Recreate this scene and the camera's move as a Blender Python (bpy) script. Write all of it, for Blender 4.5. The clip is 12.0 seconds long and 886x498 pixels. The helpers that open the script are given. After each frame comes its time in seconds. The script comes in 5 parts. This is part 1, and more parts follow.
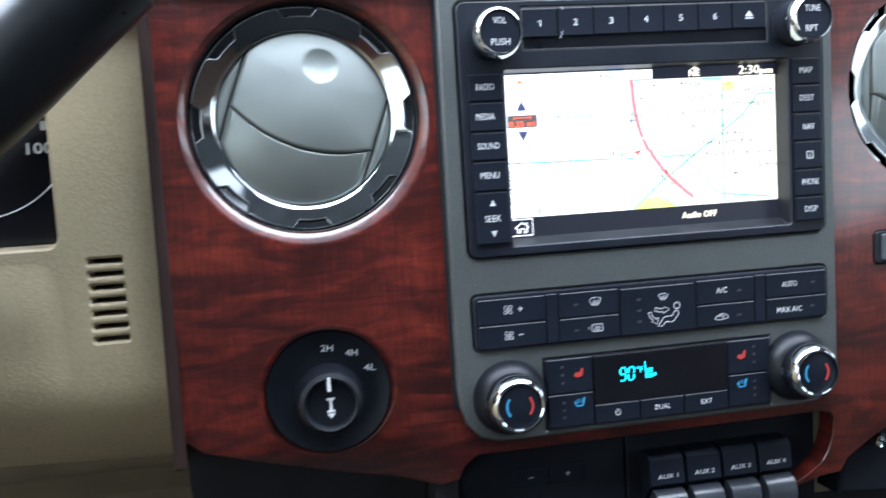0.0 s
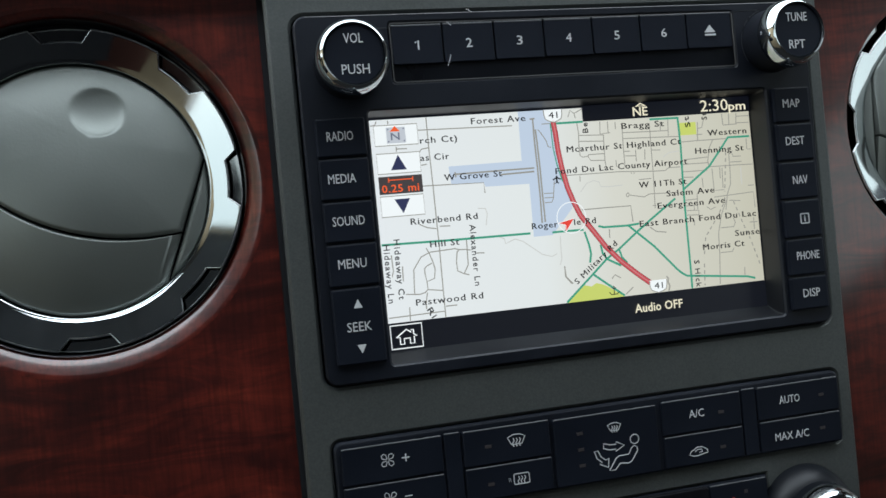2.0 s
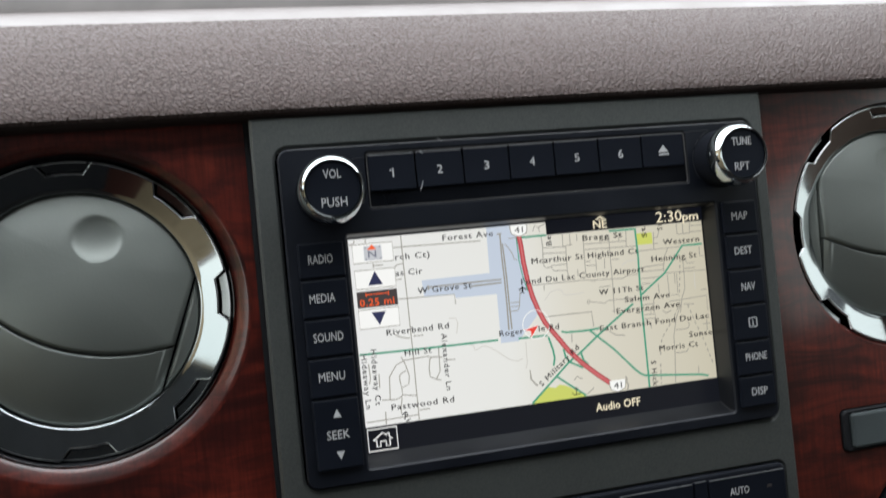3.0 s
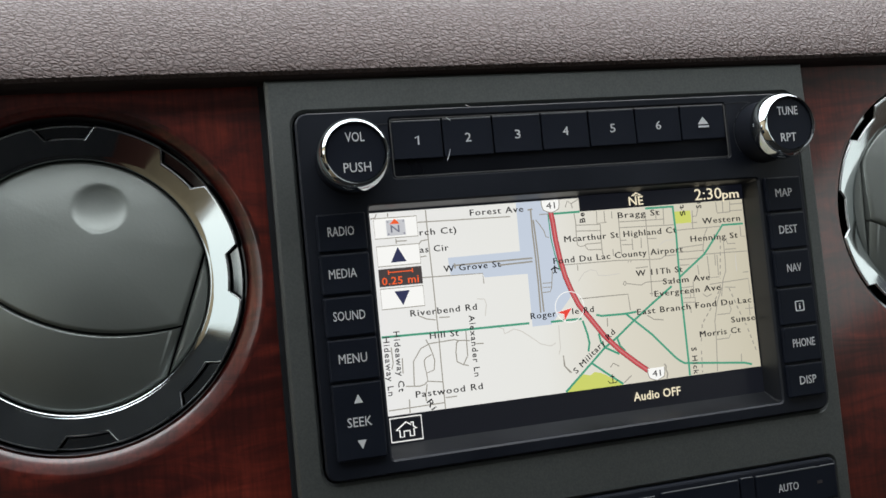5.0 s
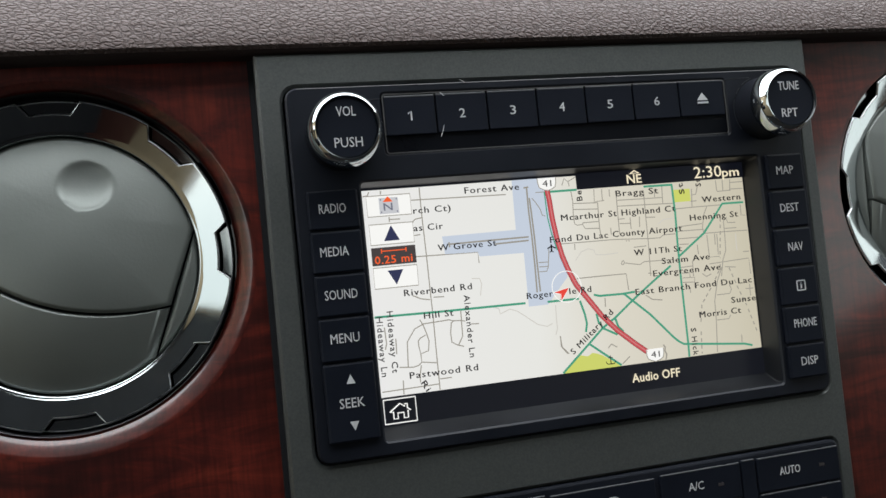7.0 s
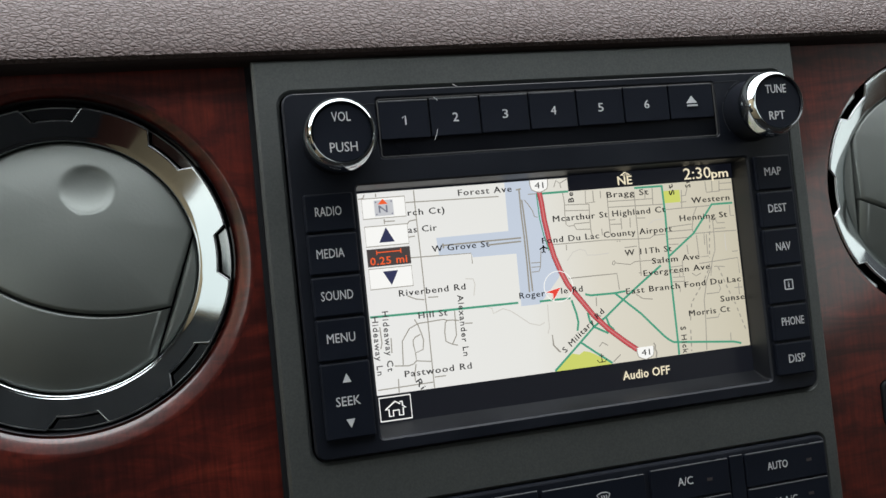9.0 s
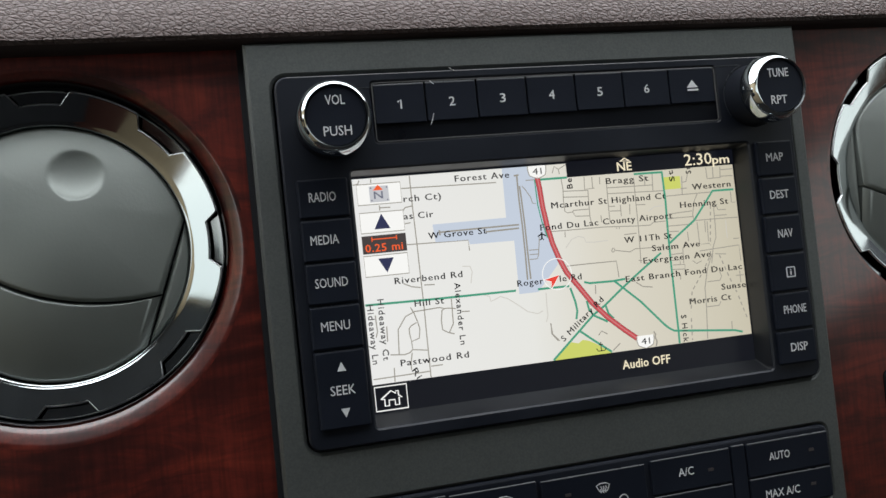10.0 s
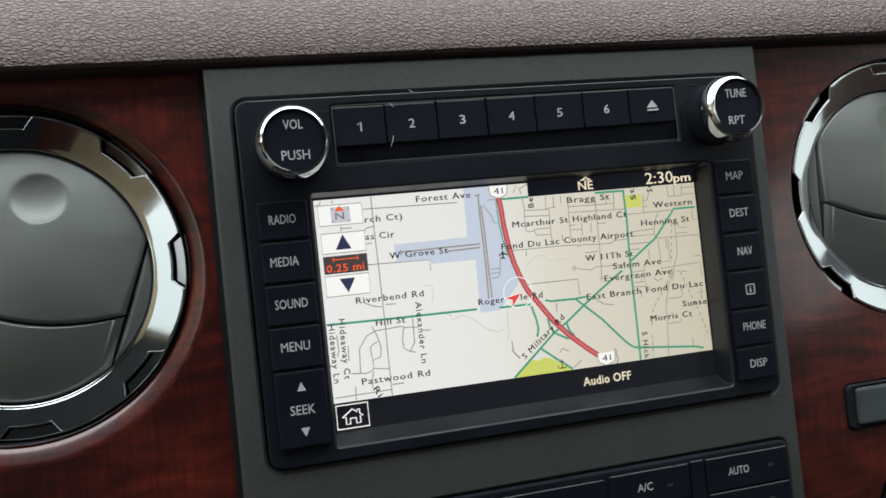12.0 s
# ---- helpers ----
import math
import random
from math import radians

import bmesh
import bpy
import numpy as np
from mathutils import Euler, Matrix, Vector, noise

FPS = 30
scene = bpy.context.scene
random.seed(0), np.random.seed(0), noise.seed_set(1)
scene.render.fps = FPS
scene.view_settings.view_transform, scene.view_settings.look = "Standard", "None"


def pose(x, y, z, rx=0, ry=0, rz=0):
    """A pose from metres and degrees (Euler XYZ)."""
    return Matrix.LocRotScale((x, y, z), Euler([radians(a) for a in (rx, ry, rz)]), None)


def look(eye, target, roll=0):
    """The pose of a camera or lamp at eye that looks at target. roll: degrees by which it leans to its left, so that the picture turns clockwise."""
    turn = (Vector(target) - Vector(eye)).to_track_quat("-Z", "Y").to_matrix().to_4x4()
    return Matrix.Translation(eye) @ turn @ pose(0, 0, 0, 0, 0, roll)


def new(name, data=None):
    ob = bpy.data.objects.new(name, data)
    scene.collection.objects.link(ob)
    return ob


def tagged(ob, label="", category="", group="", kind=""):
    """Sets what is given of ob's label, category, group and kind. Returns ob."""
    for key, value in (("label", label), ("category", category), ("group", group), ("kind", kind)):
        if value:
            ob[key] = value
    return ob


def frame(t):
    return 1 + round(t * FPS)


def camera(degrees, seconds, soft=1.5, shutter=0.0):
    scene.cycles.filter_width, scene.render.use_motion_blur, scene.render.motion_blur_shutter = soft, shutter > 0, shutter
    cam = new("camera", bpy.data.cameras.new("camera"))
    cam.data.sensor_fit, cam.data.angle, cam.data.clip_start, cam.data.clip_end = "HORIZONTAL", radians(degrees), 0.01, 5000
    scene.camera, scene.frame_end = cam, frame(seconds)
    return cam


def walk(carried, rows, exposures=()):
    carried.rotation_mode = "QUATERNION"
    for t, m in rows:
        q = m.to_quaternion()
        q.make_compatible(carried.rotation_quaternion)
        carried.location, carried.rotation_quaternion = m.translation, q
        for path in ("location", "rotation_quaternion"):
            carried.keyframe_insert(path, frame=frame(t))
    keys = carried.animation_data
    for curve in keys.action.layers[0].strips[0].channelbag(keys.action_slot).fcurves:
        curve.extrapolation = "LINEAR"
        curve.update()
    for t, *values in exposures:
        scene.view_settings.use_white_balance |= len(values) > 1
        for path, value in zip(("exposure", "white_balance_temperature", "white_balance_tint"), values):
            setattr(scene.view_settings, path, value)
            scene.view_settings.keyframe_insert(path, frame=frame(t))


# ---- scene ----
cam = camera(55.29, 12.0, soft=1.5, shutter=0.3)
# seconds, eye (m), yaw, pitch, roll (degrees)
ROWS = [
    (0.0, -0.1768, -0.3814, 0.7033, -10.71, -5.21, -3.58),
    (0.2, -0.1584, -0.3726, 0.7051, -11.71, -4.30, -3.95),
    (0.5, -0.1382, -0.3448, 0.7120, -13.46, -2.99, -4.84),
    (0.8, -0.1291, -0.3193, 0.7168, -14.77, -1.90, -5.12),
    (1.0, -0.1214, -0.3112, 0.7216, -13.74, -1.28, -5.33),
    (1.5, -0.1202, -0.2844, 0.7082, -13.29, -0.44, -5.45),
    (2.0, -0.1142, -0.2675, 0.7036, -13.35, -0.33, -5.49),
    (2.5, -0.1078, -0.2745, 0.7089, -13.31, 0.19, -5.50),
    (3.0, -0.1094, -0.2929, 0.7368, -13.88, 0.62, -5.59),
    (3.2, -0.1167, -0.2964, 0.7462, -14.32, 1.12, -5.50),
    (4.8, -0.1187, -0.2752, 0.7258, -14.48, 2.56, -5.55),
    (5.0, -0.1171, -0.2687, 0.7200, -14.49, 2.52, -5.59),
    (5.5, -0.1158, -0.2659, 0.7176, -14.47, 2.42, -5.62),
    (6.0, -0.1143, -0.2659, 0.7172, -14.45, 2.34, -5.67),
    (6.5, -0.1100, -0.2624, 0.7142, -14.42, 2.30, -5.73),
    (7.0, -0.1142, -0.2633, 0.7144, -14.44, 2.22, -5.77),
    (7.2, -0.1120, -0.2631, 0.7141, -14.47, 2.25, -5.84),
    (8.8, -0.1119, -0.2699, 0.7169, -14.29, 1.84, -5.89),
    (9.0, -0.1130, -0.2701, 0.7164, -14.28, 1.81, -5.91),
    (9.5, -0.1108, -0.2679, 0.7153, -14.32, 1.64, -5.95),
    (10.0, -0.1115, -0.2651, 0.7134, -14.38, 1.54, -6.00),
    (10.5, -0.1083, -0.2674, 0.7149, -14.37, 1.52, -6.03),
    (11.0, -0.1086, -0.2667, 0.7144, -14.38, 1.41, -6.05),
    (11.5, -0.1086, -0.2669, 0.7139, -14.41, 1.51, -6.11),
    (12.0, -0.0990, -0.2723, 0.7197, -14.36, 1.31, -6.11),
]


def place_of(x, y, z, yaw, pitch, roll):
    return pose(x, y, z, 90 + pitch, 0, yaw) @ pose(0, 0, 0, 0, 0, roll)


# the dashboard face leans back by RECLINE; all of it is laid out upright and then leaned
RECLINE = 25
LEAN = Matrix.Translation((0, 0, 0.72)) @ Matrix.Rotation(radians(-RECLINE), 4, "X") @ Matrix.Translation((0, 0, -0.72))
EXPOSURES = [(0.0, 1.68, 5600, 11), (0.2, 1.18, 5650, 10), (0.5, 0.52, 5800, 9), (1.0, 0.04, 6000, 8), (1.5, 0.0, 6050, 6), (2.5, 0.0, 6200, 8), (3.2, 0.0, 6500, 10), (12.0, 0.0, 6500, 10)]
walk(cam, [(t, LEAN @ place_of(*row)) for t, *row in ROWS], EXPOSURES)

# ---- world, sun, daylight in the window openings ----
world = bpy.data.worlds.new("overcast_sky")
scene.world = world
world.use_nodes = True
wn = world.node_tree.nodes
sky = wn.new("ShaderNodeTexSky")
sky.sky_type, sky.sun_disc, sky.sun_elevation, sky.sun_rotation = "NISHITA", False, radians(20), radians(188)
sky.air_density, sky.dust_density = 1.0, 4.0
wn["Background"].inputs["Strength"].default_value = 0.05
grey = wn.new("ShaderNodeHueSaturation")
grey.inputs["Saturation"].default_value = 0.25
world.node_tree.links.new(sky.outputs[0], grey.inputs["Color"])
world.node_tree.links.new(grey.outputs[0], wn["Background"].inputs["Color"])

sun = new("sun", bpy.data.lights.new("sun", "SUN"))
sun.data.energy, sun.data.angle, sun.data.color = 0.8, radians(14), (1.0, 0.96, 0.9)
sun.matrix_world = look((-0.5, -3.6, 2.05), (0, 0, 0.7))


def daylight(name, eye, target, sx, sy, power, colour=(0.93, 0.97, 1.0)):
    data = bpy.data.lights.new(name, "AREA")
    data.shape, data.size, data.size_y, data.energy, data.color = "RECTANGLE", sx, sy, power, colour
    ob = new(name, data)
    ob.matrix_world = look(eye, target)
    return ob


daylight("windshield_daylight", (-0.18, 0.28, 1.04), (-0.18, -0.309, 0.232), 1.46, 1.07, 28.6)
daylight("driver_window_daylight", (-0.96, -0.86, 1.14), (0, -0.72, 1.02), 0.74, 0.48, 1.35, (0.90, 1.0, 0.96))
daylight("passenger_window_daylight", (0.96, -0.62, 1.15), (0, -0.56, 1.07), 1.00, 0.25, 1.06, (0.92, 1.0, 0.97))

daylight("passenger_quarter_daylight", (0.96, -0.21, 0.81), (0, -0.21, 0.81), 0.48, 0.20, 0.40, (0.92, 1.0, 0.97))
daylight("roof_window_daylight", (0.27, -0.55, 1.43), (0.27, -0.545, 0), 0.40, 0.26, 0.15, (0.95, 0.98, 1.0))

# ---- materials ----


def node_material(name, colour, rough=0.5, metal=0.0, coat=0.0, shine=0.5):
    m = bpy.data.materials.new(name)
    m.use_nodes = True
    b = m.node_tree.nodes["Principled BSDF"]
    b.inputs["Base Color"].default_value = (*colour, 1)
    b.inputs["Roughness"].default_value = rough
    b.inputs["Metallic"].default_value = metal
    b.inputs["Coat Weight"].default_value = coat
    b.inputs["Specular IOR Level"].default_value = shine
    b.inputs["Coat Roughness"].default_value = 0.08
    return m, m.node_tree.nodes, m.node_tree.links, b


def coords(nodes, links, scale=(1, 1, 1), kind="Object", turn=0.0):
    tc, mp = nodes.new("ShaderNodeTexCoord"), nodes.new("ShaderNodeMapping")
    mp.vector_type = "TEXTURE" if turn else "POINT"
    if turn:
        mp.inputs["Rotation"].default_value = (0, radians(turn), 0)
        scale = tuple(1 / v for v in scale)
    mp.inputs["Scale"].default_value = scale
    links.new(tc.outputs[kind], mp.inputs["Vector"])
    return mp.outputs["Vector"]


def noise_at(nodes, links, vec, scale, detail=4.0, rough=0.55, distortion=0.0):
    n = nodes.new("ShaderNodeTexNoise")
    n.inputs["Scale"].default_value, n.inputs["Detail"].default_value = scale, detail
    n.inputs["Roughness"].default_value, n.inputs["Distortion"].default_value = rough, distortion
    links.new(vec, n.inputs["Vector"])
    return n.outputs["Fac"]


def ramp(nodes, links, fac, *stops):
    r = nodes.new("ShaderNodeValToRGB")
    e = r.color_ramp.elements
    while len(e) < len(stops):
        e.new(0.5)
    for el, (p, c) in zip(e, stops):
        el.position, el.color = p, (*c, 1)
    links.new(fac, r.inputs["Fac"])
    return r.outputs["Color"]


def rerange(nodes, links, fac, a, b, lo, hi):
    r = nodes.new("ShaderNodeMapRange")
    for k, v in (("From Min", a), ("From Max", b), ("To Min", lo), ("To Max", hi)):
        r.inputs[k].default_value = v
    links.new(fac, r.inputs["Value"])
    return r.outputs["Result"]


def mixed(nodes, links, fac, a, b, kind="MIX"):
    m = nodes.new("ShaderNodeMix")
    m.data_type, m.blend_type = "RGBA", kind
    if isinstance(fac, float):
        m.inputs["Factor"].default_value = fac
    else:
        links.new(fac, m.inputs["Factor"])
    links.new(a, m.inputs["A"])
    links.new(b, m.inputs["B"])
    return m.outputs["Result"]


def bumped(nodes, links, bsdf, height, strength, distance, before=None):
    b = nodes.new("ShaderNodeBump")
    b.inputs["Strength"].default_value, b.inputs["Distance"].default_value = strength, distance
    links.new(height, b.inputs["Height"])
    if before:
        links.new(before, b.inputs["Normal"])
    links.new(b.outputs["Normal"], bsdf.inputs["Normal"])
    return b.outputs["Normal"]


def plastic(name, colour, rough, grain=0.15, size=1600, spread=0.2, coat=0.0, shine=0.5, metal=0.0):
    m, n, l, b = node_material(name, colour, rough, metal, coat, shine)
    v = coords(n, l)
    big = noise_at(n, l, v, 30, 3)
    fine = noise_at(n, l, v, size, 2)
    lo, hi = tuple(c * (1 - spread) for c in colour), tuple(c * (1 + spread) for c in colour)
    l.new(ramp(n, l, big, (0.3, lo), (0.7, hi)), b.inputs["Base Color"])
    l.new(rerange(n, l, big, 0.3, 0.7, rough * 0.85, min(1, rough * 1.2)), b.inputs["Roughness"])
    bumped(n, l, b, fine, grain, 0.0002)
    return m


def wood_material():
    m, n, l, b = node_material("burl_wood_veneer", (0.07, 0.015, 0.01), 0.34, 0.0, 1.0)
    b.inputs["Coat Roughness"].default_value = 0.11
    v = coords(n, l, (24, 24, 105))
    streak = noise_at(n, l, v, 1.0, 5, 0.62, 1.1)
    v2 = coords(n, l, (9, 9, 22))
    cloud = noise_at(n, l, v2, 1.0, 4, 0.6, 0.6)
    v3 = coords(n, l, (60, 60, 700))
    fibre = noise_at(n, l, v3, 1.0, 3)
    c1 = ramp(n, l, streak, (0.29, (0.018, 0.0040, 0.0035)), (0.44, (0.051, 0.0084, 0.0064)), (0.59, (0.104, 0.0156, 0.0096)), (0.76, (0.178, 0.030, 0.0162)))
    c2 = ramp(n, l, cloud, (0.3, (0.50, 0.46, 0.48)), (0.7, (1.16, 1.08, 1.04)))
    c3 = ramp(n, l, fibre, (0.3, (0.93, 0.93, 0.93)), (0.7, (1.05, 1.05, 1.05)))
    v4 = coords(n, l, (900, 900, 60))
    tick = noise_at(n, l, v4, 1.0, 3)
    c4 = ramp(n, l, tick, (0.34, (0.74, 0.71, 0.71)), (0.62, (1.20, 1.17, 1.17)))
    column = noise_at(n, l, coords(n, l, (120, 120, 14)), 1.0, 2)
    c5 = ramp(n, l, column, (0.35, (0.91, 0.90, 0.91)), (0.65, (1.06, 1.06, 1.05)))
    c12 = mixed(n, l, 1.0, mixed(n, l, 1.0, c1, c2, "MULTIPLY"), c3, "MULTIPLY")
    l.new(mixed(n, l, 1.0, mixed(n, l, 1.0, c12, c4, "MULTIPLY"), c5, "MULTIPLY"), b.inputs["Base Color"])
    return m


def leather_material(name, lo, hi, cell, rough, strength, deep, stretch=0.6, turn=14.0, patchy=0.0, shine=0.5):
    """Pressed grain: flat pebbles of two sizes between fine creases; patchy: how far the grain fades in places."""
    m, n, l, b = node_material(name, hi, rough, shine=shine)
    v = coords(n, l, (stretch, 1.0, 1.15), "Object", turn)

    def pebbles(size):
        """Distance from the crease round each pebble."""
        warp = n.new("ShaderNodeTexNoise")
        warp.inputs["Scale"].default_value, warp.inputs["Detail"].default_value = 0.9 / size, 2
        l.new(v, warp.inputs["Vector"])
        add = n.new("ShaderNodeVectorMath")
        add.operation = "MULTIPLY_ADD"
        add.inputs[1].default_value = (size * 0.9,) * 3
        l.new(warp.outputs["Color"], add.inputs[0])
        l.new(v, add.inputs[2])
        vor = n.new("ShaderNodeTexVoronoi")
        vor.feature = "DISTANCE_TO_EDGE"
        vor.inputs["Scale"].default_value = 1 / size
        l.new(add.outputs[0], vor.inputs["Vector"])
        return vor.outputs["Distance"]

    def plus(x, share, y):
        k = n.new("ShaderNodeMath")
        k.operation = "MULTIPLY_ADD"
        l.new(x, k.inputs[0])
        k.inputs[1].default_value = share
        l.new(y, k.inputs[2])
        return k.outputs[0]

    big, small = pebbles(cell), pebbles(cell * 0.55)
    # facets rise from the creases to a nearly flat top; lumps tilt them
    height = plus(rerange(n, l, small, 0.0, 0.22, 0.0, 1.0), 0.30, rerange(n, l, big, 0.0, 0.26, 0.0, 1.0))
    height = plus(noise_at(n, l, v, 0.6 / cell, 2), 0.7, height)
    if patchy:
        fade = n.new("ShaderNodeMath")
        fade.operation = "MULTIPLY"
        l.new(height, fade.inputs[0])
        l.new(rerange(n, l, noise_at(n, l, coords(n, l), 38, 3), 0.42, 0.62, 1 - patchy, 1.0), fade.inputs[1])
        height = fade.outputs[0]
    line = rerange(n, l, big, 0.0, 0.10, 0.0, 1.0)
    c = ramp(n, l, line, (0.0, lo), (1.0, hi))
    c2 = ramp(n, l, noise_at(n, l, v, 14, 3), (0.3, (0.9, 0.9, 0.9)), (0.7, (1.06, 1.06, 1.06)))
    l.new(mixed(n, l, 1.0, c, c2, "MULTIPLY"), b.inputs["Base Color"])
    l.new(rerange(n, l, line, 0.0, 1.0, min(1.0, rough * 1.3), rough * 0.9), b.inputs["Roughness"])
    bumped(n, l, b, height, strength, deep)
    return m


def panel_material():
    m, n, l, b = node_material("charcoal_satin_paint", (0.075, 0.08, 0.077), 0.44, 0.5)
    v = coords(n, l)
    speck = noise_at(n, l, v, 1500, 2)
    big = noise_at(n, l, v, 22, 3)
    c = ramp(n, l, speck, (0.3, (0.082, 0.089, 0.088)), (0.7, (0.106, 0.114, 0.111)))
    c2 = ramp(n, l, big, (0.3, (0.9, 0.9, 0.9)), (0.7, (1.06, 1.06, 1.06)))
    l.new(mixed(n, l, 1.0, c, c2, "MULTIPLY"), b.inputs["Base Color"])
    bumped(n, l, b, speck, 0.08, 0.0002)
    return m


def chrome_material(name="chrome", rough=0.05, tint=(0.54, 0.575, 0.59)):
    m, n, l, b = node_material(name, tint, rough, 1.0)
    smear = noise_at(n, l, coords(n, l), 90, 4)
    l.new(rerange(n, l, smear, 0.3, 0.75, rough * 0.7, rough * 2.2), b.inputs["Roughness"])
    return m


def light_material(name, colour, strength):
    m = bpy.data.materials.new(name)
    m.use_nodes = True
    n, l = m.node_tree.nodes, m.node_tree.links
    b = n["Principled BSDF"]
    b.inputs["Base Color"].default_value = (0.01, 0.01, 0.01, 1)
    b.inputs["Roughness"].default_value = 0.35
    b.inputs["Emission Color"].default_value = (*colour, 1)
    b.inputs["Emission Strength"].default_value = strength
    return m


def map_ground_material():
    """The lit map: white country towards the west, pale cream town towards the east."""
    m = light_material("map_ground", (1, 1, 1), 0.81)
    n, l = m.node_tree.nodes, m.node_tree.links
    b = n["Principled BSDF"]
    sep = n.new("ShaderNodeSeparateXYZ")
    l.new(coords(n, l), sep.inputs[0])
    c = ramp(n, l, rerange(n, l, sep.outputs["X"], -0.07, 0.07, 0, 1),
             (0.0, (1.0, 1.0, 0.98)), (0.4, (0.97, 0.97, 0.92)), (0.6, (0.86, 0.82, 0.7)), (1.0, (0.72, 0.67, 0.52)))
    l.new(c, b.inputs["Emission Color"])
    return m


WOOD = wood_material()
PANEL = panel_material()
CHROME = chrome_material()
# the ring's chrome again, its tint darkened for the shade in the notches
SHADED = chrome_material("shaded_chrome", 0.08, (0.30, 0.31, 0.32))
# rougher and paler than the ring, to paint highlights along its edges
BRIGHT = chrome_material("highlight_edge_chrome", 0.30, (0.78, 0.80, 0.81))
BLACK = plastic("black_plastic", (0.0078, 0.0096, 0.0146), 0.40, shine=0.25)
MATTE = plastic("matte_black", (0.0110, 0.0116, 0.0140), 0.7, shine=0.2)
BUTTON = plastic("soft_black_buttons", (0.0062, 0.0082, 0.0138), 0.46, 0.08, 2400, shine=0.14)
# paler than the keys, for the highlight along their upper edges
EDGE = plastic("pale_edge_black", (0.02, 0.022, 0.026), 0.28, 0.02, shine=0.6)
UNDERSIDE = plastic("shaded_brown_underside", (0.028, 0.019, 0.018), 0.6, shine=0.2)
SLOTBLACK = plastic("smooth_black", (0.0035, 0.0042, 0.0062), 0.3, 0.03, shine=0.2)
DIALBLACK = plastic("smooth_dial_black", (0.0032, 0.0042, 0.0064), 0.40, 0.03, shine=0.24)
GLOSS = plastic("glossy_black", (0.006, 0.006, 0.008), 0.16, 0.03)
FLAP = plastic("dark_grey_satin_paint", (0.200, 0.217, 0.204), 0.42, 0.16, 1000, 0.05, metal=0.54)
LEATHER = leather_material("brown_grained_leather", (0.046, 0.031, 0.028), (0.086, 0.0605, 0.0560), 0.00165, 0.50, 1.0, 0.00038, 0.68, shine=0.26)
LEATHER.node_tree.nodes["Principled BSDF"].inputs["Specular IOR Level"].default_value = 0.3
PADTOP = plastic("sky_lit_pad_top", (0.125, 0.108, 0.104), 0.5, 0.3, 900, 0.06)
TAN = leather_material("tan_grained_plastic", (0.250, 0.205, 0.122), (0.285, 0.236, 0.143), 0.0021, 0.55, 0.45, 0.00022, 0.42, 32.0, 0.85)
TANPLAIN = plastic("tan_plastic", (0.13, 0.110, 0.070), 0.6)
TRAY = plastic("pale_taupe_plastic", (0.160, 0.147, 0.142), 0.55)
TRAYFLOOR = plastic("brown_tray_floor", (0.075, 0.058, 0.052), 0.6)
SURROUND = plastic("deep_black_plastic", (0.0078, 0.0092, 0.0132), 0.5, 0.05, shine=0.12)
BEZEL = plastic("glossy_bezel", (0.0065, 0.0075, 0.0100), 0.42, 0.02, shine=0.5)
SLATE = plastic("slate_rubber", (0.05, 0.062, 0.066), 0.5)
LEVER = plastic("satin_black_lever", (0.0040, 0.0050, 0.0062), 0.30, 0.05, shine=0.5)
SILVER = plastic("silver_paint", (0.020, 0.0225, 0.027), 0.30)
CLOTH = plastic("grey_headliner", (0.050, 0.055, 0.062), 0.9)
DOOR = plastic("tan_door_trim", (0.52, 0.405, 0.25), 0.6)
DOOR2 = plastic("brown_door_trim", (0.10, 0.07, 0.055), 0.6)
SEAT = plastic("dark_rear_trim", (0.012, 0.013, 0.0155), 0.8)
REAR = plastic("red_brown_reflected", (0.15, 0.058, 0.042), 0.6)
CARPET = plastic("dark_carpet", (0.024, 0.023, 0.023), 0.95, 0.6, 700)
INK = plastic("white_print", (0.52, 0.53, 0.54), 0.5, 0.05)
SOFTINK = plastic("pale_grey_print", (0.26, 0.27, 0.28), 0.5, 0.05)
DIMINK = plastic("grey_print", (0.06, 0.06, 0.06), 0.5, 0.05)
LED_OFF = plastic("unlit_lamp", (0.035, 0.03, 0.03), 0.4, 0.05)
REDLIT = light_material("red_print_lit", (0.55, 0.05, 0.04), 0.30)
BLUELIT = light_material("blue_print_lit", (0.05, 0.30, 0.55), 0.34)
CYAN = light_material("cyan_digits", (0.05, 0.75, 0.9), 0.95)
MAP = map_ground_material()
MAP_BLACK = light_material("display_black", (0.0042, 0.005, 0.009), 1.0)
MAP_INK = light_material("map_lettering", (0.012, 0.011, 0.012), 1.0)
MAP_FAINT = light_material("map_creek", (0.60, 0.58, 0.53), 1.0)
MAP_SILVER = light_material("display_silver", (0.56, 0.57, 0.60), 1.0)
MAP_NAVYGREY = light_material("display_slate", (0.16, 0.17, 0.22), 1.0)
MAP_GREY = light_material("map_minor_road", (0.31, 0.29, 0.25), 1.0)
MAP_GREEN = light_material("map_green_road", (0.06, 0.32, 0.2), 1.0)
MAP_RED = light_material("map_red_highway", (0.56, 0.075, 0.085), 1.0)
MAP_PINK = light_material("map_highway_middle", (0.62, 0.22, 0.22), 1.0)
MAP_DARKRED = light_material("map_highway_edge", (0.26, 0.07, 0.07), 1.0)
MAP_BLUE = light_material("map_airfield", (0.55, 0.615, 0.715), 1.0)
MAP_PARK = light_material("map_park", (0.66, 0.71, 0.16), 0.9)
MAP_WHITE = light_material("map_button_white", (1.0, 1.0, 0.97), 0.92)
MAP_CREAM = light_material("display_cream", (0.85, 0.76, 0.55), 1.0)
